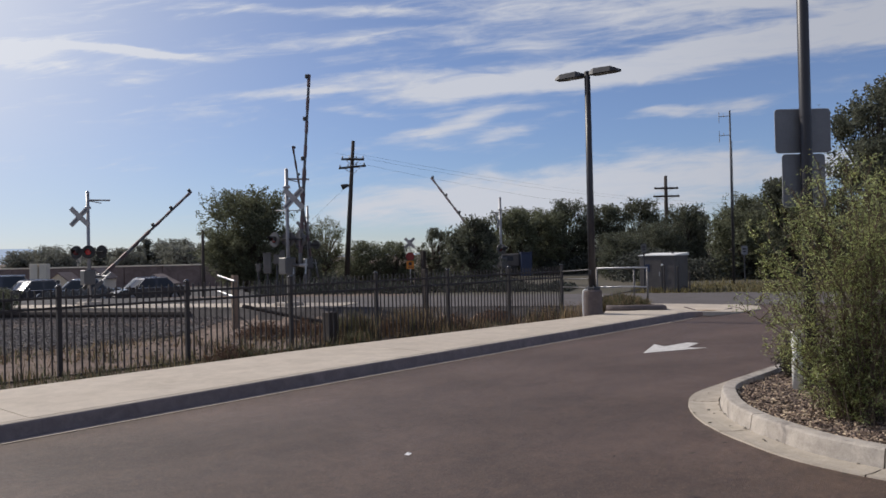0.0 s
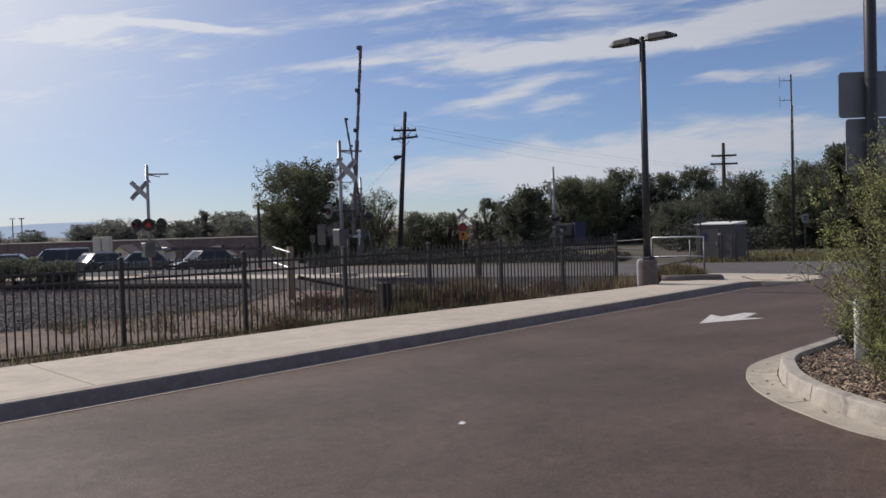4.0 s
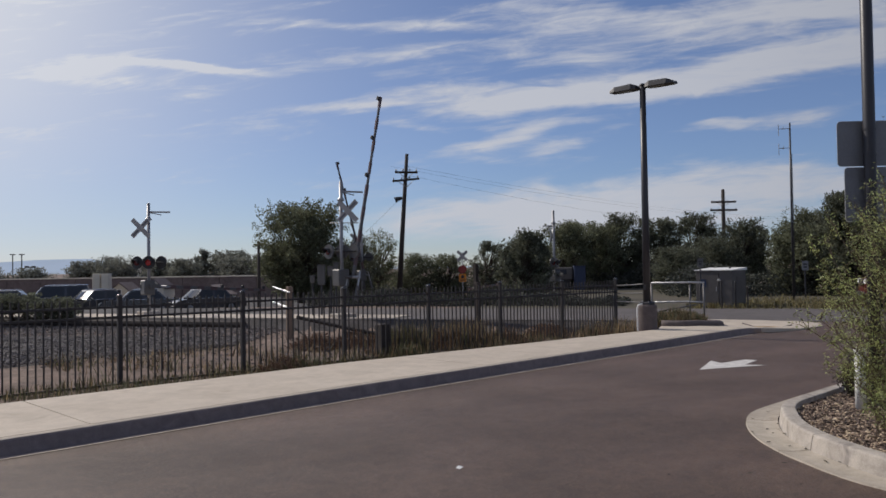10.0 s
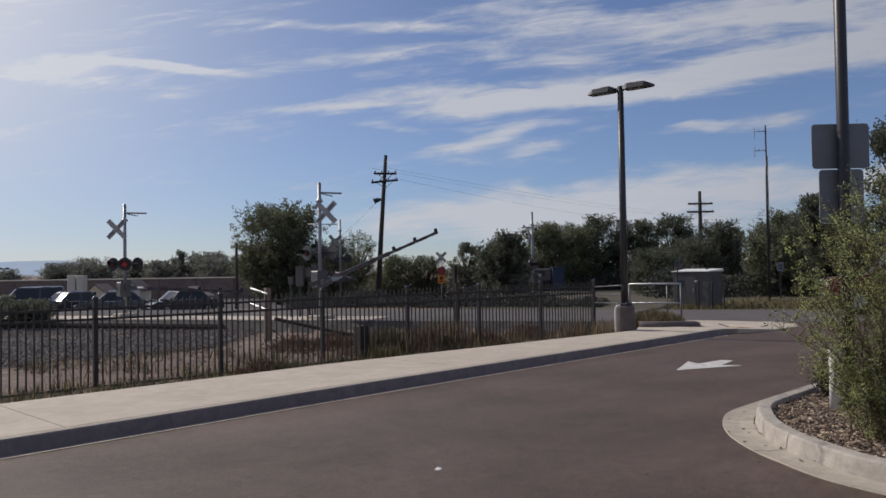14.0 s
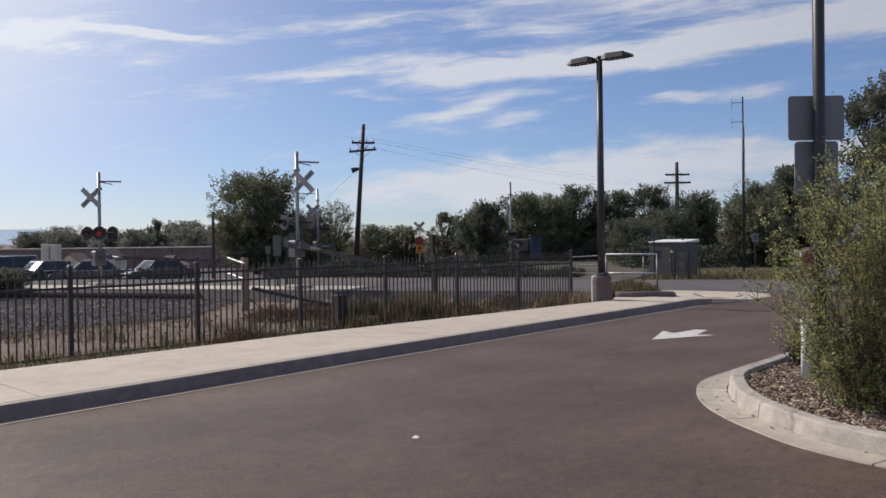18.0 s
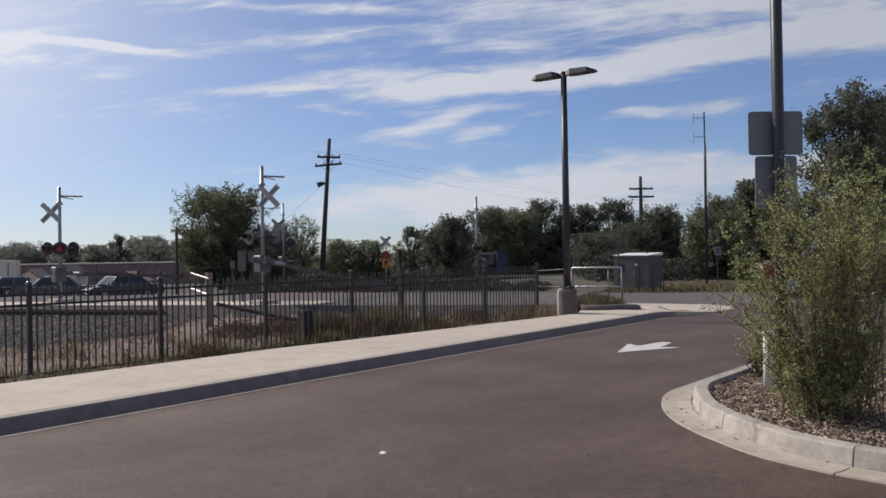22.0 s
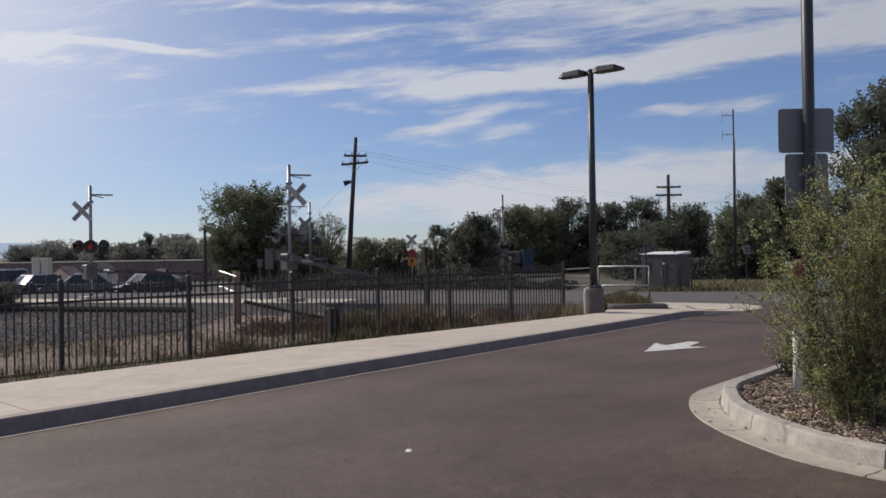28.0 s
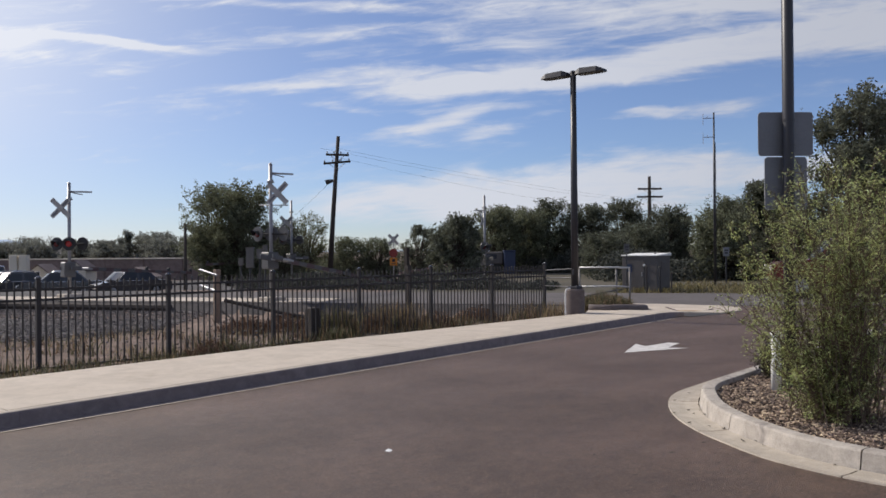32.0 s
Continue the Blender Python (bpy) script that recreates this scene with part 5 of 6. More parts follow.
def build_shed():
    x, y = spot(8.70, 33.6)
    s = thing("signal_cabinet", pose(x, y, -0.02, 0, 0, -82), "grey metal signal cabinet with a bright white roof", "cabinet")
    part("body", Geo().box((0, 0, 0.70), (1.42, 1.42, 1.38), None, 0.015), SHED_METAL, s)
    roof = Geo()
    roof.v = [(-0.75, -0.76, 1.39), (0.75, -0.76, 1.39), (0.75, 0.76, 1.39), (-0.75, 0.76, 1.39), (-0.75, -0.76, 1.42), (0.75, -0.76, 1.42), (0.75, 0.76, 1.50), (-0.75, 0.76, 1.50)]
    roof.f = [(0, 3, 2, 1), (4, 5, 6, 7), (0, 1, 5, 4), (1, 2, 6, 5), (2, 3, 7, 6), (3, 0, 4, 7)]
    part("roof", roof, WHITE_PAINT, s, "white sheet roof")
    d = part("door", Geo().box((-0.18, -0.722, 0.68), (0.76, 0.03, 1.26), None, 0.008), SHED_METAL, s)
    part("handle", Geo().box((0.12, -0.745, 0.68), (0.03, 0.03, 0.16), None, 0.006), GALVANIZED, d)
    part("notice", Geo().box((-0.40, -0.742, 0.92), (0.24, 0.006, 0.3)), BLUE_PAINT, d, "blue notice")
    part("lamp", Geo().tube([(0.22, -0.72, 1.04), (0.22, -0.80, 1.04)], 0.04, 10), WHITE_PAINT, s, "small white lamp")
    part("vent", Geo().box((0.718, 0, 1.02), (0.02, 0.5, 0.3), None, 0.006), SHED_METAL, s)
    part("roof_vent", Geo().tube([(0.3, 0.2, 1.44), (0.3, 0.2, 1.53)], 0.05, 10), GREY_BOX, s)
    # small sign by the cabinet and a sign across the street
    for (r, ahead, h, w, hh, lab) in ((7.78, 33.0, 1.90, 0.21, 0.34, "small grey sign on a dark post by the cabinet"), (13.45, 38.0, 1.74, 0.28, 0.40, "small white traffic sign on a post in the grass")):
        x, y = spot(r, ahead)
        g = thing("road_sign", pose(x, y, -0.05, 0, 0, -46), lab, "sign", "roadside signs")
        part("post", Geo().box((0, 0, h / 2), (0.05, 0.05, h), None, 0.006), BRONZE_STEEL, g)
        part("plate", rounded_plate(w, hh, 0.03, 0.006).moved(pose(0, -0.032, h - hh / 2, 90, 0, 0)), ALUMINIUM if ahead > 35 else GREY_BOX, g)
        part("lettering", Geo().box((0, -0.038, h - hh * 0.35), (w * 0.6, 0.004, 0.06)), BLACK_PAINT, g, "dark bar of lettering")
        part("lettering", Geo().box((0, -0.038, h - hh * 0.65), (w * 0.5, 0.004, 0.06)), BLACK_PAINT, g, "dark bar of lettering")
    # low steel gate posts by the cabinet
    for r, ahead, h in ((8.3, 32.0, 1.05), (8.75, 31.8, 1.0), (9.3, 32.2, 0.8)):
        x, y = spot(r, ahead)
        b = thing("steel_post", pose(x, y, -0.05), "dark steel post in front of the cabinet", "post", "steel posts")
        part("post", Geo().tube([(0, 0, 0), (0, 0, h)], 0.032, 12), BLACK_STEEL, b)
        part("cap", Geo().tube([(0, 0, h), (0, 0, h + 0.03)], [0.037, 0.02], 12), BLACK_STEEL, b)
    # the sign stack across the tracks
    x, y = spot(-2.1, 54)
    g = thing("crossing_sign", pose(x, y, -0.2, 0, 0, -50), "crossbuck over a red octagon and an amber warning plate", "sign")
    part("post", Geo().box((0, 0.03, 1.4), (0.06, 0.06, 2.8), None, 0.006), GALVANIZED, g)
    crossbuck(g, pose(0, -0.02, 2.57), 0.86)
    octo = [(0.28 * math.cos(radians(22.5 + 45 * i)), 0.28 * math.sin(radians(22.5 + 45 * i))) for i in range(8)]
    part("stop_plate", Geo().prism(octo, -0.004, 0.004).moved(pose(0, -0.02, 1.72, 90, 0, 0)), RED_PAINT, g, "red octagonal plate")
    o = part("warning_plate", rounded_plate(0.46, 0.50, 0.03, 0.008).moved(pose(0, -0.02, 1.18, 90, 0, 0)), ORANGE_SIGN, g, "amber warning plate")
    part("symbol", Geo().box((0, -0.03, 1.25), (0.2, 0.004, 0.2), None, 0.002), BLACK_PAINT, o, "dark symbol")
    part("lettering", Geo().box((0, -0.03, 1.04), (0.3, 0.004, 0.06)), BLACK_PAINT, o, "dark bar of lettering")
    x, y = spot(-0.98, 42)
    b = thing("wooden_post", pose(x, y, -0.1), "dark wooden post beside the sign stack", "post")
    part("post", Geo().box((0, 0, 0.95), (0.2, 0.2, 1.9), None, 0.02), OLD_WOOD, b)


def build_dirt_things():
    """Posts and heaps on the dirt strip behind the fence."""
    p = thing("pale_post", pose(13.29, 21.15, -0.36), "pale wooden post with two short steel rails on the dirt", "post")
    part("post", Geo().box((0, 0, 0.75), (0.16, 0.16, 1.56), None, 0.012), PALE_WOOD, p)
    for z in (1.42, 0.98):
        part("rail", Geo().box((-0.24, 0.30, z), (0.06, 0.9, 0.045), pose(0, 0, 0, 10, 0, 0), 0.006), GALVANIZED, p, "short shiny steel rail")
    p = thing("stump_post", pose(12.15, 15.4, -0.38), "short dark wooden post in the weeds", "post")
    part("post", Geo().box((0, 0, 0.36), (0.26, 0.26, 0.80), None, 0.02), OLD_WOOD, p)
    p = thing("timber_post", pose(18.1, 18.3, -0.36), "dark square timber post behind the fence", "post")
    part("post", Geo().box((0, 0, 0.75), (0.15, 0.15, 1.6), None, 0.012), OLD_WOOD, p)
    # grey relay boxes on stub posts by the signal
    for right, z0, z1, w in ((-6.2, 1.10, 1.80, 0.26), (-6.52, 1.18, 1.42, 0.16), (-5.67, 1.48, 1.87, 0.16), (-5.86, 1.42, 1.74, 0.22)):
        x, y = spot(right, 30)
        r = thing("relay_box", pose(x, y, -0.06, 0, 0, -40), "pale grey relay box on a post beside the crossing", "signal box", "relay boxes")
        part("post", Geo().tube([(0, 0, 0), (0, 0, z0 + 0.1)], 0.035, 10), BRONZE_STEEL, r)
        b = part("housing", Geo().box((0, 0, (z0 + z1) / 2 + 0.06), (w, w, z1 - z0), None, 0.015), GREY_BOX, r)
        part("lid", Geo().box((0, 0, z1 + 0.07), (w + 0.03, w + 0.03, 0.03), None, 0.006), GREY_BOX, b)
    # a made-up beam that stands in for the dark bank beside the crossing
    beam = thing("timber", pose(0, 0, 0), "long dark beam added for the dark bank at the crossing's edge", "timber", "loose timbers")
    (ax, ay), (bx, by) = street_point(18.0, -0.35), street_point(30, -0.35)
    part("beam", Geo().tube([(ax, ay, -0.18), ((ax + bx) / 2, (ay + by) / 2, -0.16), (bx, by, -0.18)], 0.12, 8), OLD_WOOD, beam)
    # fallen rails between posts
    for a, b, r in (((13.43, 21.0, 0.29), (15.4, 18.95, -0.32), 0.055), ((15.22, 20.37, -0.27), (15.74, 18.53, -0.27), 0.07), ((13.37, 21.0, -0.03), (13.05, 19.5, -0.33), 0.025), ((14.6, 20.4, -0.22), (17.6, 18.2, -0.24), 0.055)):
        bar = thing("timber", pose(0, 0, 0), "dark weathered timber lying on the dirt", "timber", "loose timbers")
        part("beam", Geo().tube([a, Vector(a).lerp(Vector(b), 0.5) + Vector((0, 0, -0.02)), b], r, 8), OLD_WOOD, bar)
    rnd = random.Random(8)
    for x, y, r, h in ((12.3, 18.3, 0.7, 0.40), (13.0, 17.7, 0.6, 0.42), (9.0, 14.4, 0.55, 0.3), (12.9, 15.7, 0.8, 0.5), (14.3, 15.9, 0.7, 0.45), (13.6, 17.4, 0.6, 0.3), (16.4, 15.6, 0.6, 0.4), (18.6, 16.0, 0.7, 0.4)):
        w = thing("tumbleweed", pose(x, y, -0.38), "dry reddish brown tumbleweed heap on the dirt", "tumbleweed", "dry heaps")
        g = Geo()
        for _ in range(1300):
            a, q = rnd.uniform(0, 6.28), rnd.random() ** 0.5
            k = Vector((math.cos(a) * r * q, math.sin(a) * r * q, h * (1 - q * q) * rnd.random()))
            leaf_quad(g, k, rnd.uniform(0.10, 0.24), rnd, 0.14)
        part("brush", g, BRUSH, w)


def build_marks():
    a = Geo()
    # a painted arrow: shaft and barbed head, along the drive
    pts = [(11.85, 7.12), (13.05, 6.62), (12.9, 6.92), (13.62, 7.08), (13.59, 7.29), (12.85, 7.30), (13.06, 7.62)]
    a.face([(x, y, 0.005) for x, y in pts])
    a.f.append(a.f[0])
    a.f = a.f[:1]
    structure("road_arrow", a, ROAD_PAINT, "worn white painted arrow on the asphalt", "road marking")
    l = thing("litter", pose(4.82, 5.12, 0.002, 0, 0, 25), "small scrap of white paper on the asphalt", "litter")
    g = Geo()
    g.v = [(-0.035, -0.02, 0), (0.03, -0.024, 0.003), (0.036, 0.02, 0.012), (-0.03, 0.022, 0.004), (0, 0, 0.008)]
    g.f = [(0, 1, 4), (1, 2, 4), (2, 3, 4), (3, 0, 4)]
    part("scrap", g, PAPER, l)


# ---------------------------------------------------------------- trees
def build_tree(right, ahead, top, half, leaf, label, count=2600, size=0.26, seed=1, lowest=0.6, base=-0.3, squat=1.0, airy=0.0, belly=0.42, full=1.0):
    """A trunk with forking limbs and a crown of many leaf clumps with gaps."""
    rnd = random.Random(seed)
    x, y = spot(right, ahead)
    t = thing("tree", pose(x, y, base), label, "tree", "trees")
    h = top - base
    low = max(0.2, lowest - base)
    wood = Geo()
    fork = low + 0.18 * (h - low)
    wood.tube([(0, 0, 0), (rnd.gauss(0, 0.05), rnd.gauss(0, 0.05), fork * 0.6), (0, 0, fork)], [0.055 * half + 0.05, 0.045 * half + 0.03, 0.04 * half + 0.02], 9)
    clumps = []
    n = int(max(24, int(26 + half * 14)) * full)
    for i in range(n):
        a = rnd.uniform(0, 6.28)
        f = rnd.random()
        zz = low + (h - low) * (0.08 + 0.86 * f)
        # widest at about the middle, rounded off above
        wide = half * squat * max(0.05, 1 - ((f - belly) / (0.64 if belly < 0.5 else 0.60)) ** 2) ** 0.4 * rnd.uniform(0.05, 0.74) ** 0.5
        c = Vector((math.cos(a) * wide, math.sin(a) * wide, zz))
        r = half * rnd.uniform(0.24, 0.36) / full ** 0.3
        if c.z + r > h:
            c.z = h - r * rnd.uniform(0.7, 1.0)
        clumps.append((c, r))
        mid = Vector((c.x * 0.45, c.y * 0.45, fork + (c.z - fork) * 0.55))
        wood.tube([(0, 0, min(fork, c.z) * 0.9), mid, c], [0.022 * half + 0.012, 0.014 * half + 0.008, 0.006], 5, False)
    rng = np.random.default_rng(seed)
    at = []
    for c, r in clumps:
        c = np.array(c)
        out = np.array((c[0], c[1], 0.55 * max(0.2, c[2] - low - 0.3 * (h - low))))
        out /= max(np.linalg.norm(out), 1e-6)
        per = int(2.1 * count / n)
        tufts = c + rng.normal(size=(7, 3)) * (r * 0.50, r * 0.50, r * 0.44)
        pick = tufts[rng.integers(0, 7, per)]
        at.append(pick + rng.normal(size=(per, 3)) * r * (0.21 + 0.05 * airy))
        for tuft in tufts[:4]:      # sprigs that stick out of the outline
            k = max(8, per // 22)
            d = out + rng.normal(size=3) * 0.5 + (0, 0, 0.35)
            d /= np.linalg.norm(d)
            along = rng.random((k, 1))
            at.append(tuft + d * r * (0.30 + 0.62 * along) + rng.normal(size=(k, 3)) * r * 0.09 * (1.1 - along))
    at = np.concatenate(at)
    at = at[at[:, 2] < h + 0.03 * (h - low)]
    sizes = size * 0.74 * rng.uniform(0.55, 1.3, len(at))
    part("trunk", wood, BARK, t, "", True)
    leaf_cloud("crown", leaf, at, sizes, seed, t, "", 0.6)
    return t


def build_trees():
    dark = "dark green broadleaf tree in the tree line"
    # right, ahead, top, half width, leaves, label, number, leaf size, lowest
    near_street = [
        (-10.15, 44, 5.15, 2.5, LEAF, "round dark green tree beside the street", 16000, 0.14, -0.2),
        (-7.2, 52, 4.0, 1.35, LEAF_PALE, "thin pale green young tree", 1500, 0.15, 0.4),
        (-8.3, 49, 3.5, 1.7, LEAF_DARK, dark, 3200, 0.16, -0.5),
        (-9.0, 56, 3.0, 1.6, LEAF_DARK, dark, 1500, 0.22, -0.5),
        (-5.7, 60, 2.6, 1.9, LEAF, "leafy green bush along the street", 2000, 0.22, -0.6),
        (-3.3, 60, 2.5, 1.8, LEAF, "leafy green bush along the street", 2000, 0.22, -0.6),
        (-0.6, 58, 3.3, 1.3, LEAF_DARK, dark, 1500, 0.22, -0.3),
        (1.35, 40, 3.3, 1.3, LEAF_DARK, "dark green tree in front of the crossing signal", 3000, 0.17, -0.1),
        (4.9, 60, 4.5, 2.1, LEAF, dark, 3000, 0.25, -0.2),
    ]
    tree_line = [
        (2.6, 66, 3.8, 2.2, LEAF_DARK, dark, 2500, 0.27, -0.3),
        (7.4, 62, 4.6, 1.9, LEAF, dark, 2600, 0.25, -0.2),
        (9.6, 66, 5.5, 2.4, LEAF_DARK, dark, 3200, 0.27, -0.2),
        (12.6, 66, 5.1, 2.1, LEAF_DARK, dark, 2800, 0.27, -0.2),
        (15.6, 68, 5.6, 2.3, LEAF_DARK, dark, 3000, 0.28, -0.2),
        (18.6, 66, 4.9, 2.0, LEAF_DARK, dark, 2600, 0.27, -0.2),
        (20.8, 70, 4.4, 2.0, LEAF_DARK, dark, 2200, 0.28, -0.2),
        (15.6, 44, 3.5, 1.9, LEAF, "green tree behind the signal cabinet", 2800, 0.2, 0.0),
        (18.0, 50, 4.7, 2.2, LEAF, dark, 3000, 0.22, -0.1),
        (21.0, 50, 4.6, 2.3, LEAF_DARK, dark, 3000, 0.22, -0.1),
        (24.5, 54, 5.0, 2.6, LEAF_DARK, dark, 3000, 0.25, -0.1),
    ]
    cottonwoods = [
        (21.5, 42, 9.6, 2.7, LEAF_DARK, "tall dark cottonwood above the tree line", 6000, 0.24, 1.5),
        (25.5, 45, 9.8, 3.1, LEAF_DARK, "tall dark cottonwood above the tree line", 6000, 0.25, 1.0),
        (18.9, 46, 5.2, 1.9, LEAF_DARK, "tall dark cottonwood above the tree line", 3600, 0.24, 1.0),
        (29.5, 48, 9.0, 3.0, LEAF_DARK, "tall dark cottonwood above the tree line", 4000, 0.26, 0.5),
    ]
    by_the_track = [
        (-16.4, 30.5, 0.75, 1.0, LEAF_DARK, "dark rounded shrub beside the track", 1800, 0.12, -0.3),
        (-18.2, 31, 0.9, 1.1, LEAF_DARK, "dark rounded shrub beside the track", 1800, 0.12, -0.3),
        (6.3, 64, 4.9, 2.2, LEAF, dark, 2600, 0.26, -0.2),
        (23.0, 62, 4.8, 2.4, LEAF_DARK, dark, 2600, 0.26, -0.2),
        (13.2, 52, 3.2, 1.8, LEAF_DARK, "green tree behind the signal cabinet", 2400, 0.2, 0.0),
        (10.6, 50, 2.6, 1.8, LEAF_DARK, "green tree behind the signal cabinet", 2400, 0.2, -0.2),
    ]
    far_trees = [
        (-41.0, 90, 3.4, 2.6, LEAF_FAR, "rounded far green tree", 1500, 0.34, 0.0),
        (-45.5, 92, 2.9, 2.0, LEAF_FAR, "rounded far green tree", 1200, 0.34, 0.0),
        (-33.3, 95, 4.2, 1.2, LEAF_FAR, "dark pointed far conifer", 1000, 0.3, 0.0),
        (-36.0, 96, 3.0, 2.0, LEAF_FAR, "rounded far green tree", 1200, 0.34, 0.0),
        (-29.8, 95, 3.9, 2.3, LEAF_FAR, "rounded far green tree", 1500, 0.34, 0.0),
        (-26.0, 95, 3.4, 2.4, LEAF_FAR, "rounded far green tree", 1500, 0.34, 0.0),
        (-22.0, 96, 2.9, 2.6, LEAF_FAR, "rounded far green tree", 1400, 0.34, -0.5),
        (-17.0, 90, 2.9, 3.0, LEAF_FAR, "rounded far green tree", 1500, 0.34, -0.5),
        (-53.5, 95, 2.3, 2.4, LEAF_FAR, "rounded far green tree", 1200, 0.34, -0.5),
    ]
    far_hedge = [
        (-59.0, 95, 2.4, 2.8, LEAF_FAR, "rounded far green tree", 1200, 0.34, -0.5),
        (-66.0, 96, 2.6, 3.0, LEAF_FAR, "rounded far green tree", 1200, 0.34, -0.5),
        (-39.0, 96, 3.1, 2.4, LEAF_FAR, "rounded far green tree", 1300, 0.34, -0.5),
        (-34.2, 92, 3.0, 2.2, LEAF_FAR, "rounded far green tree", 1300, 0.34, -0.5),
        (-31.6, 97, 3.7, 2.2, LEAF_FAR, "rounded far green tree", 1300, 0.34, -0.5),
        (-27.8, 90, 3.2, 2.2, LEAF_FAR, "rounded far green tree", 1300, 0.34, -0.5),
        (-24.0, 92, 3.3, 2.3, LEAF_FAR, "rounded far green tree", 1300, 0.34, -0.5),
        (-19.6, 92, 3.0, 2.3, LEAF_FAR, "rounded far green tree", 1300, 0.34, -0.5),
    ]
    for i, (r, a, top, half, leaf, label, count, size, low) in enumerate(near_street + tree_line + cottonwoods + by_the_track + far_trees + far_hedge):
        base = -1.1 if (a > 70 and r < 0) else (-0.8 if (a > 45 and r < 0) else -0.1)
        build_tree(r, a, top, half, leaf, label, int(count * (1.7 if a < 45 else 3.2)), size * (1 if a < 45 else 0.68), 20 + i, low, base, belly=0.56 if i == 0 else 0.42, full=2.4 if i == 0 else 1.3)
    # low growth that closes the tree line below, its shade put into the leaf colour
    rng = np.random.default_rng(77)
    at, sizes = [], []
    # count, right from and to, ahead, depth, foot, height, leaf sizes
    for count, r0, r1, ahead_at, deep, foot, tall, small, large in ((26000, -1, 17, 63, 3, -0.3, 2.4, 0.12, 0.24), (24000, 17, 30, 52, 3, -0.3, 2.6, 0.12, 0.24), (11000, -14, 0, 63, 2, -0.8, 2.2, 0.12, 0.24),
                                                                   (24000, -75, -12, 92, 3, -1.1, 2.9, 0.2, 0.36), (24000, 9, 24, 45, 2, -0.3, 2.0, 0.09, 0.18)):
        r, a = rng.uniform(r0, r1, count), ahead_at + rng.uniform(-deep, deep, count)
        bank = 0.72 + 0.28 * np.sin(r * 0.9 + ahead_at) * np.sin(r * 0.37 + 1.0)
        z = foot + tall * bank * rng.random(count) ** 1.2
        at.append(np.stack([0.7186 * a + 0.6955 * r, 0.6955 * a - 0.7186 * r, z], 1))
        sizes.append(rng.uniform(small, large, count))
    # a low hedge added beyond the street, dark in place of the trees' shade
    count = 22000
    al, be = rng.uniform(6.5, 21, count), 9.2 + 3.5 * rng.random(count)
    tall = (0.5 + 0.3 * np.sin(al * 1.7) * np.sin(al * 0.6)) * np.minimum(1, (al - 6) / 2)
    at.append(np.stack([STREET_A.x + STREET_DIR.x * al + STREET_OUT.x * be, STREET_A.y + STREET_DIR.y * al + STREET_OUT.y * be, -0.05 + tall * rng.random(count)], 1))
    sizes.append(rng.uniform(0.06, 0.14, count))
    tagged(leaf_cloud("undergrowth", LEAF_SHADE, np.concatenate(at), np.concatenate(sizes), 78, None, "", 0.6), "undergrowth below the tree line, leaves coloured dark for shade", "bushes", kind="stuff")


# ---------------------------------------------------------------- far lots, cars
def side_panel(g, outline, y0, y1):
    """A flat shape drawn in x and z, drawn out from y0 to y1."""
    k, n = len(g.v), len(outline)
    g.v += [(x, y0, z) for x, z in outline] + [(x, y1, z) for x, z in outline]
    g.f += [tuple(range(k + n - 1, k - 1, -1)), tuple(range(k + n, k + 2 * n))] + [(k + i, k + (i + 1) % n, k + n + (i + 1) % n, k + n + i) for i in range(n)]
    return g


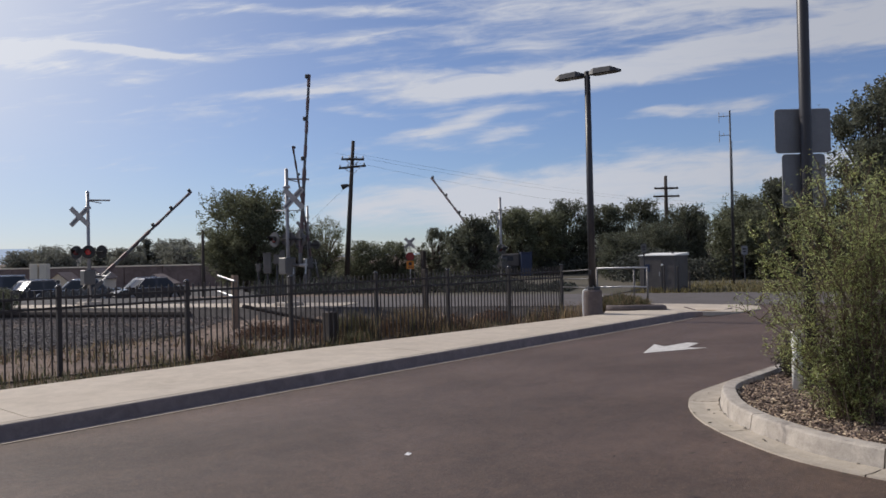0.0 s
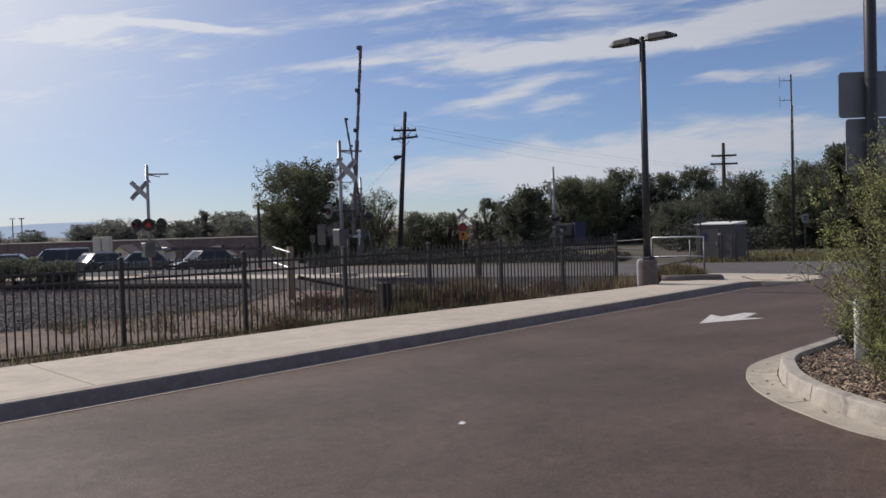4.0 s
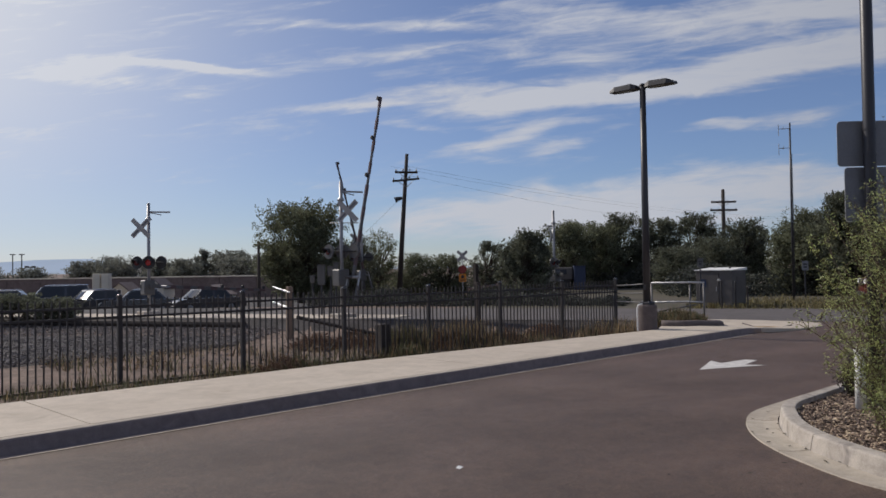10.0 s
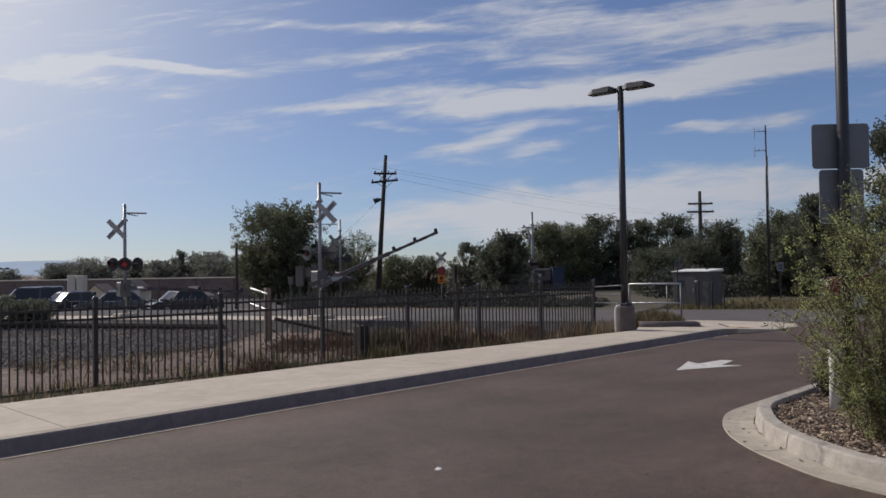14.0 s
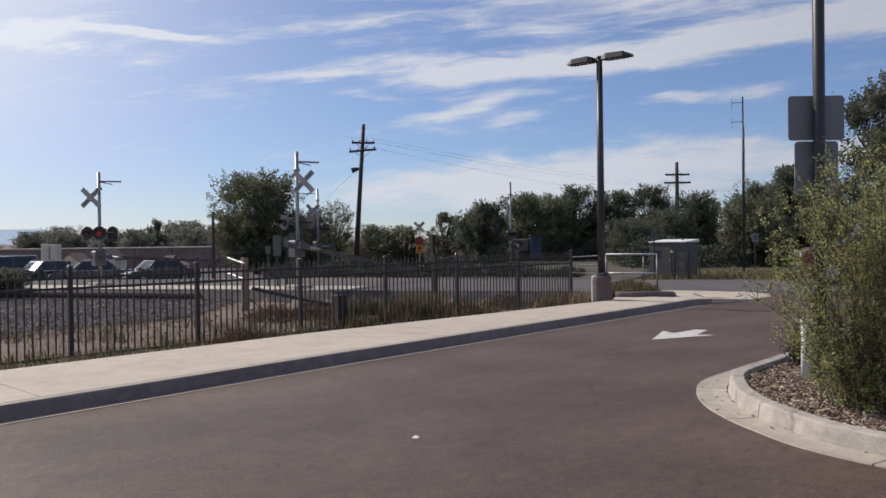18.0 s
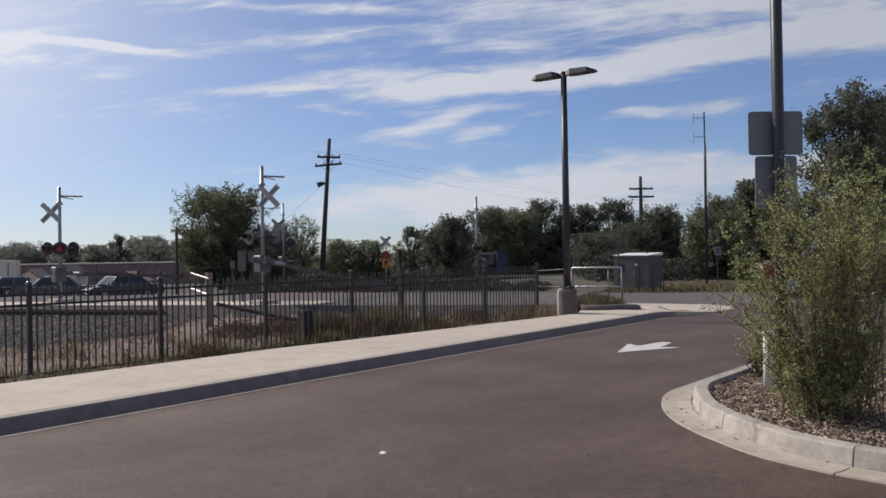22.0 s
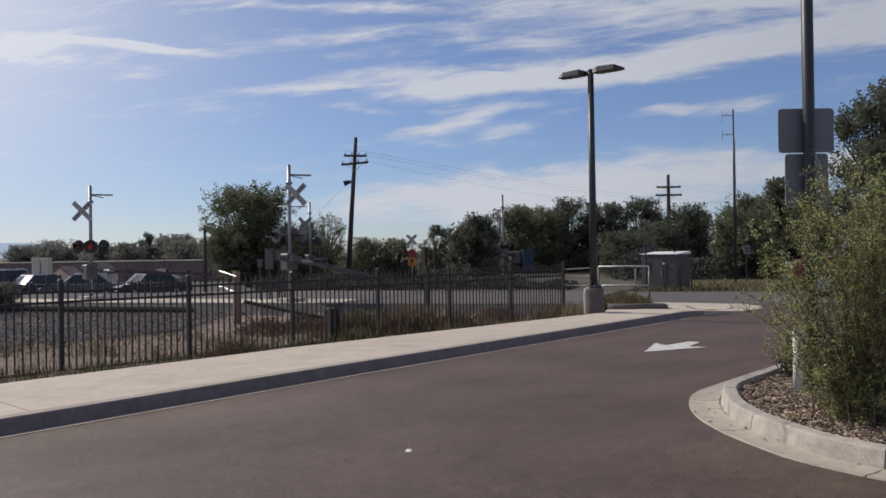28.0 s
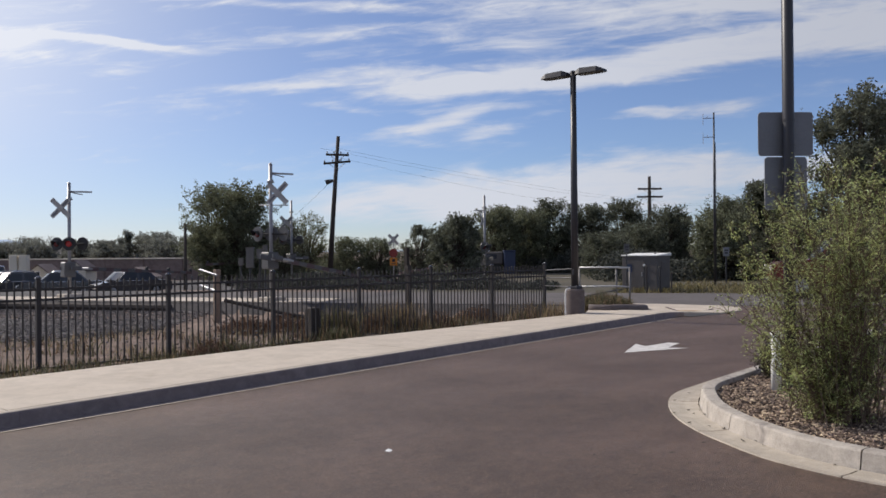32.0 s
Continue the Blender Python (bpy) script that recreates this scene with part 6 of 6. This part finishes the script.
def build_car(m, paint, label, long=4.5, high=1.46, suv=False, pickup=False, name="car", group="parked cars"):
    """A car that faces -x: body, cabin with panes, wheels, lights, bumpers."""
    c = thing(name, m, label, "pickup truck" if pickup else "car", group)
    w, L = 0.90, long / 2
    belt = (1.24 if pickup else 0.98 if suv else 0.88)
    low = 0.45 if pickup else 0.3
    prof = [(-L + 0.05, low), (-L, low + 0.2), (-L + 0.04, belt - 0.2), (-L + 0.3, belt - 0.07), (-L + 1.25, belt), (L - 0.1, belt + 0.02), (L, belt - 0.12), (L - 0.02, low)]
    part("body", side_panel(Geo(), prof[::-1], -w, w), paint, c)
    x0 = -L + (1.35 if pickup else 1.15)
    x3 = (x0 + 2.3) if pickup else (L - 0.06 if suv else L - 0.75)
    x1, x2 = x0 + 0.62, x3 - (0.15 if pickup else 0.22 if suv else 0.62)
    cab = Geo()
    for x, z, in ((x0, belt - 0.02), (x1, high), (x2, high), (x3, belt - 0.02)):
        inset = 0.04 if z < high else 0.19
        cab.v += [(x, -w + inset, z), (x, w - inset, z)]
    cab.f = [(0, 2, 3, 1), (2, 4, 5, 3), (4, 6, 7, 5), (0, 6, 4, 2), (1, 3, 5, 7), (0, 1, 7, 6)]
    cabin = part("cabin", cab, paint, c)

    def pane(pts):
        g = Geo()
        g.face(pts)
        g.f.append(g.f[0][::-1])
        g.f = g.f[:1]
        part("window", g, CAR_GLASS, cabin, "dark window glass")

    def at_(x, z, s, out=0.006):
        f = (z - belt) / (high - belt)
        return (x, s * (w - 0.04 - 0.15 * f + out), z)

    zl, zh = belt + 0.05, high - 0.07
    fl, fh = (zl - belt) / (high - belt), (zh - belt) / (high - belt)
    for k in range(6):      # the windscreen bows forward in the middle
        y0, y1 = 1 - k / 3, 1 - (k + 1) / 3
        b0, b1 = 0.016 + 0.10 * (1 - y0 * y0), 0.016 + 0.10 * (1 - y1 * y1)
        pane([(x0 + 0.62 * fl - b0, y0 * (w - 0.12), zl), (x0 + 0.62 * fl - b1, y1 * (w - 0.12), zl), (x0 + 0.62 * fh - b1, y1 * (w - 0.25), zh), (x0 + 0.62 * fh - b0, y0 * (w - 0.25), zh)])
    back = x3 - x2
    pane([(x3 - back * fl + 0.012, y * (w - 0.14), zl) for y in (-1, 1)] + [(x3 - back * fh + 0.012, y * (w - 0.27), zh) for y in (1, -1)])
    for s in (-1, 1):
        mid = (x1 + x2) / 2
        for a, b, c2, d in ((x0 + 0.62 * fl + 0.12, mid - 0.05, mid - 0.05, x0 + 0.62 * fh + 0.1), (mid + 0.05, x3 - back * fl - 0.12, x3 - back * fh - 0.1, mid + 0.05)):
            pane([at_(a, zl, s), at_(b, zl, s), at_(c2, zh, s), at_(d, zh, s)][::s])
        part("headlight", Geo().box((-L + 0.02, s * 0.66, belt - 0.24), (0.06, 0.32, 0.15), None, 0.015), WHITE_PAINT, c, "pale headlight")
        part("tail_light", Geo().box((L - 0.0, s * 0.74, belt - 0.22), (0.05, 0.2, 0.2), None, 0.012), RED_LENS, c, "red tail light")
        part("mirror", Geo().box((x0 + 0.35, s * (w + 0.09), belt + 0.08), (0.12, 0.18, 0.13), None, 0.03), paint, c)
    r = 0.39 if pickup else 0.33
    for x in (-L + 0.9, L - 1.0):
        for s in (-1, 1):
            wheel = part("wheel", Geo().tube([(x, s * (w - 0.16), r), (x, s * (w + 0.01), r)], r, 20), RUBBER, c, "black tyre", m=None)
            part("rim", Geo().tube([(x, s * (w + 0.005), r), (x, s * (w + 0.025), r)], [r * 0.62, r * 0.5], 14), GALVANIZED, wheel)
    part("bumper", Geo().box((-L - 0.02, 0, low + 0.12), (0.14, 2 * w - 0.06, 0.2), None, 0.04), BLACK_PAINT if pickup else paint, c)
    part("bumper", Geo().box((L + 0.02, 0, low + 0.12), (0.12, 2 * w - 0.06, 0.18), None, 0.04), BLACK_PAINT if pickup else paint, c)
    part("grille", Geo().box((-L - 0.005, 0, belt - 0.27), (0.05, 0.9, 0.2), None, 0.01), BLACK_PAINT, c)
    if not pickup:
        for s in (-1, 1):
            part("roof_rail", Geo().tube(smooth_path([(x1 + 0.05, s * (w - 0.24), high + 0.01), (x1 + 0.2, s * (w - 0.24), high + 0.04), (x2 - 0.1, s * (w - 0.24), high + 0.04), (x2 + 0.05, s * (w - 0.24), high + 0.01)], 0.3), 0.018, 8), CHROME, cabin, "chrome roof rail", True)
            part("trim", Geo().tube([(x0 + 0.1, s * (w - 0.02), belt + 0.01), (x3 - 0.1, s * (w - 0.02), belt + 0.01)], 0.014, 8), CHROME, c, "chrome belt trim", True)
    if pickup:
        bed = Geo()
        bed.box((x3 + (L - x3) / 2, 0, belt + 0.025), (L - x3 - 0.1, 2 * w - 0.18, 0.02))
        part("bed_floor", bed, BLACK_PAINT, c, "dark truck bed")
    return c


PICKUP = []


def build_traffic():
    """The dark red pickup that drives up and waits at the crossing, and an insect that flits past."""
    p = build_car(pose(0, 0, 0), CAR_RED, "dark red pickup truck waiting on the street", 5.3, 1.95, False, True, "pickup_truck", "")
    PICKUP.append(p)
    i = thing("insect", pose(0, 0, 0), "small dark flying insect close to the camera", "insect")
    part("body", Geo().tube([(-0.008, 0, 0), (-0.004, 0, 0), (0.003, 0, 0), (0.007, 0, 0)], [0.0008, 0.0021, 0.0024, 0.0012], 8), INSECT, i, "", True)
    for s in (-1, 1):
        g = Geo()
        g.v = [(0.002, 0, 0.002), (-0.003, s * 0.006, 0.004), (-0.008, s * 0.005, 0.004), (-0.004, s * 0.0005, 0.002), (-0.003, s * 0.003, 0.0045)]
        g.f = [(0, 1, 4), (1, 2, 4), (2, 3, 4), (3, 0, 4)]
        part("wing", g, INSECT, i)
    PICKUP.append(i)


def build_far_lots():
    # parked cars on the lower lot beyond the street
    for r, a, yaw, paint, label, suv in ((-27.3, 51, 25, CAR_DARK, "dark parked sport utility car", True), (-24.1, 50, 54, CAR_DARK, "dark parked car with a sunlit bonnet", False),
                                         (-20.9, 49, 22, CAR_SILVER, "silver parked car behind the crossing signal", False), (-17.4, 50, 45, CAR_DARK, "grey parked car on the far lot", False),
                                         (-31.0, 52, 20, CAR_SILVER, "silver parked car on the far lot", False)):
        x, y = spot(r, a)
        build_car(pose(x, y, -0.82, 0, 0, yaw - 46), paint, label, 4.5, 1.72 if suv else 1.44, suv)
    # long low wall with a pale coping
    (x0, y0), (x1, y1) = spot(-52, 82), spot(-15, 78)
    wall = thing("wall_far", pose(x0, y0, -1.1, 0, 0, math.degrees(math.atan2(y1 - y0, x1 - x0))), "long low brown masonry wall with a pale coping", "wall", kind="structure")
    long = math.hypot(x1 - x0, y1 - y0)
    for i in range(10):
        part("wall_panel", Geo().box((long * (i + 0.5) / 10, 0, 1.1), (long / 10 - 0.05, 0.3, 2.2), None, 0.02), BROWN_WALL, wall)
        part("coping", Geo().box((long * (i + 0.5) / 10, 0, 2.25), (long / 10 - 0.02, 0.45, 0.12), None, 0.02), PALE_WALL, wall)
    # low house ends in front of it, a service cabinet
    for r, a, w, low in ((-24.23, 60, 1.5, 0.0), (-26.95, 60.5, 1.6, 0.25), (-20.8, 62, 2.4, 0.55)):
        x, y = spot(r, a)
        s = thing("garden_shed", pose(x, y, -1.1 - low, 0, 0, -46), "small beige shed with a shallow gable roof", "shed", "beige sheds")
        wall = Geo()
        for yy in (-1.0, 1.0):
            wall.v += [(-w / 2, yy, 0), (w / 2, yy, 0), (w / 2, yy, 1.62), (0, yy, 2.22), (-w / 2, yy, 1.62)]
        wall.f = [(0, 1, 2, 3, 4), (9, 8, 7, 6, 5), (0, 5, 6, 1), (1, 6, 7, 2), (4, 9, 5, 0)]
        walls = part("walls", wall, PALE_WALL, s)
        w1 = part("window", Geo().box((0.0, -1.01, 1.62), (0.34, 0.04, 0.36), None, 0.008), WHITE_PAINT, walls, "small white-framed window")
        part("pane", Geo().box((0.0, -1.035, 1.62), (0.25, 0.01, 0.27)), CAR_GLASS, w1)
        for side in (-1, 1):
            roof = Geo()
            roof.v = [(side * (w / 2 + 0.14), yy, 1.52 + dz) for yy in (-1.12, 1.12) for dz in (0, 0.07)] + [(0, yy, 2.24 + dz) for yy in (-1.12, 1.12) for dz in (0, 0.07)]
            roof.f = [(0, 4, 6, 2), (1, 3, 7, 5), (0, 1, 5, 4), (2, 6, 7, 3), (0, 2, 3, 1)]
            part("roof", roof, BROWN_WALL, s, "brown sloping roof")
    x, y = spot(-27.5, 58)
    s = thing("service_cabinet", pose(x, y, -1.1, 0, 0, -46), "pair of tall beige service cabinets", "cabinet")
    for dx in (-0.32, 0.32):
        b = part("cabinet_body", Geo().box((dx, 0, 1.35), (0.55, 0.5, 2.7), None, 0.03), PALE_WALL, s)
        part("door", Geo().box((dx, -0.26, 1.4), (0.45, 0.02, 2.3), None, 0.006), PALE_WALL, b)
    # flat-roofed block far left
    x, y = spot(-60, 130)
    b = thing("building", pose(x, y, -1.1, 0, 0, -46), "flat-roofed tan building far across the lots", "building")
    part("wall", Geo().box((0, 0, 1.9), (9, 8, 3.8), None, 0.05), PALE_WALL, b)
    part("roof", Geo().box((0, 0, 3.85), (9.4, 8.4, 0.25), None, 0.05), BROWN_WALL, b)
    for i in range(4):
        w = part("window", Geo().box((-3.3 + 2.2 * i, -4.02, 2.0), (1.1, 0.06, 1.2), None, 0.01), BROWN_WALL, b)
        part("pane", Geo().box((-3.3 + 2.2 * i, -4.06, 2.0), (0.95, 0.02, 1.05)), CAR_GLASS, w)
    # two far lot lamps on thin masts
    for r in (-82.0, -80.4):
        x, y = spot(r, 140)
        m = thing("lot_lamp", pose(x, y, -1.1, 0, 0, -46), "thin far lot lamp with a flat head", "lamp", "far lot lamps")
        part("mast", Geo().tube([(0, 0, 0), (0, 0, 6.1)], 0.09, 8), BRONZE_STEEL, m)
        part("head", Geo().box((0, 0, 6.1), (0.9, 0.35, 0.16), None, 0.03), BRONZE_STEEL, m)
    # trailer and blue bin behind the trees
    x, y = spot(3.85, 55)
    t = thing("trailer", pose(x, y, 0.15, 0, 0, -52), "pale grey box trailer behind the crossing signal", "trailer")
    body = part("body", Geo().box((0, 0, 1.0), (2.2, 1.9, 0.8), None, 0.06), SHED_METAL, t)
    part("window", Geo().box((0.1, -0.96, 1.1), (1.2, 0.03, 0.3), None, 0.01), CAR_GLASS, body)
    for x in (-0.6, 0.6):
        part("wheel", Geo().tube([(x, -0.9, 0.38), (x, -0.72, 0.38)], 0.36, 16), RUBBER, t)
    x, y = spot(5.25, 54)
    b = thing("blue_bin", pose(x, y, 0.12, 0, 0, -46), "dark blue steel bin beside the trailer", "bin")
    part("body", Geo().box((0, 0, 0.72), (0.7, 0.8, 1.44), None, 0.03), BLUE_PAINT, b)
    part("lid", Geo().box((0, 0, 1.47), (0.75, 0.85, 0.08), None, 0.02), BLUE_PAINT, b)


def motions():
    truck, insect = PICKUP
    stop, lane = -1.25, 4.6
    turn = math.degrees(math.atan2(STREET_DIR.y, STREET_DIR.x)) + 180
    rows = []
    for t, back in ((0, 70), (4, 48), (7, 18), (8.5, 6.5), (9.4, 1.6), (10, 0.35), (10.6, 0), (32, 0)):
        x, y = street_point(stop - 2.65 - back, lane)
        rows.append((t, pose(x, y, 0.01, 0, 0, turn)))
    walk(truck, rows)
    walk(insect, [(0, pose(0.4, -3.0, 0.004, 0, 0, -60)), (16.4, pose(0.4, -3.0, 0.004, 0, 0, -60)), (16.8, pose(0.30, 2.55, 2.35, 0, 0, -45)), (17.0, pose(1.300, 1.807, 2.010, 0, 8, -45)),
                  (17.1, pose(1.535, 1.576, 1.883, 0, 14, -45)), (17.4, pose(3.2, 0.3, 1.3, 0, 12, -45)), (18.0, pose(5.5, 1.0, 0.004, 0, 0, -20)), (32, pose(5.5, 1.0, 0.004, 0, 0, -20))])
    # the two approach gates fall first, the two exit gates follow; degrees above level
    falls = [
        [(0, 34.5), (0.5, 29.5), (1, 25.5), (1.5, 21.5), (2, 17.5), (2.5, 14), (3.5, 4), (4.2, -3), (32, -3)],
        [(0, 84), (9, 84), (9.5, 83.5), (10, 76), (10.5, 68), (11, 59.5), (11.5, 52), (12, 44.5), (12.5, 37.5), (13, 31), (13.5, 24), (14.2, 11), (14.9, -5), (15.3, -9), (32, -9)],
        [(0, 78), (9, 78), (9.5, 77), (10, 70), (10.5, 63), (11, 56), (11.5, 49.5), (12, 44), (12.5, 38.5), (13, 31), (14, 13), (14.9, -2), (32, -2)],
        [(0, 41), (0.5, 36), (1, 30.5), (1.5, 25), (2, 20), (2.5, 15), (3.5, 3), (4.1, -6), (32, -6)],
    ]
    for (arm, at, way_deg), rows in zip(ARMS, falls):
        walk(arm, [(t, pose(*at, 0, 0, way_deg) @ pose(0, 0, 0, 0, -up, 0)) for t, up in rows])


build_ground()
build_road()
build_lamp(pose(16.815, 11.415, 0.12, 0, 0, -86), "dark bronze twin-head parking lot lamp on a round concrete base", True)
build_island_pole()
build_pipe()
build_utility_box()
build_shrub()
build_handrail()
build_gates()
build_poles()
build_antenna()
build_shed()
build_dirt_things()
build_marks()
build_trees()
build_far_lots()
build_traffic()
build_loose(build_island())
build_pavement()
build_fence()
motions()
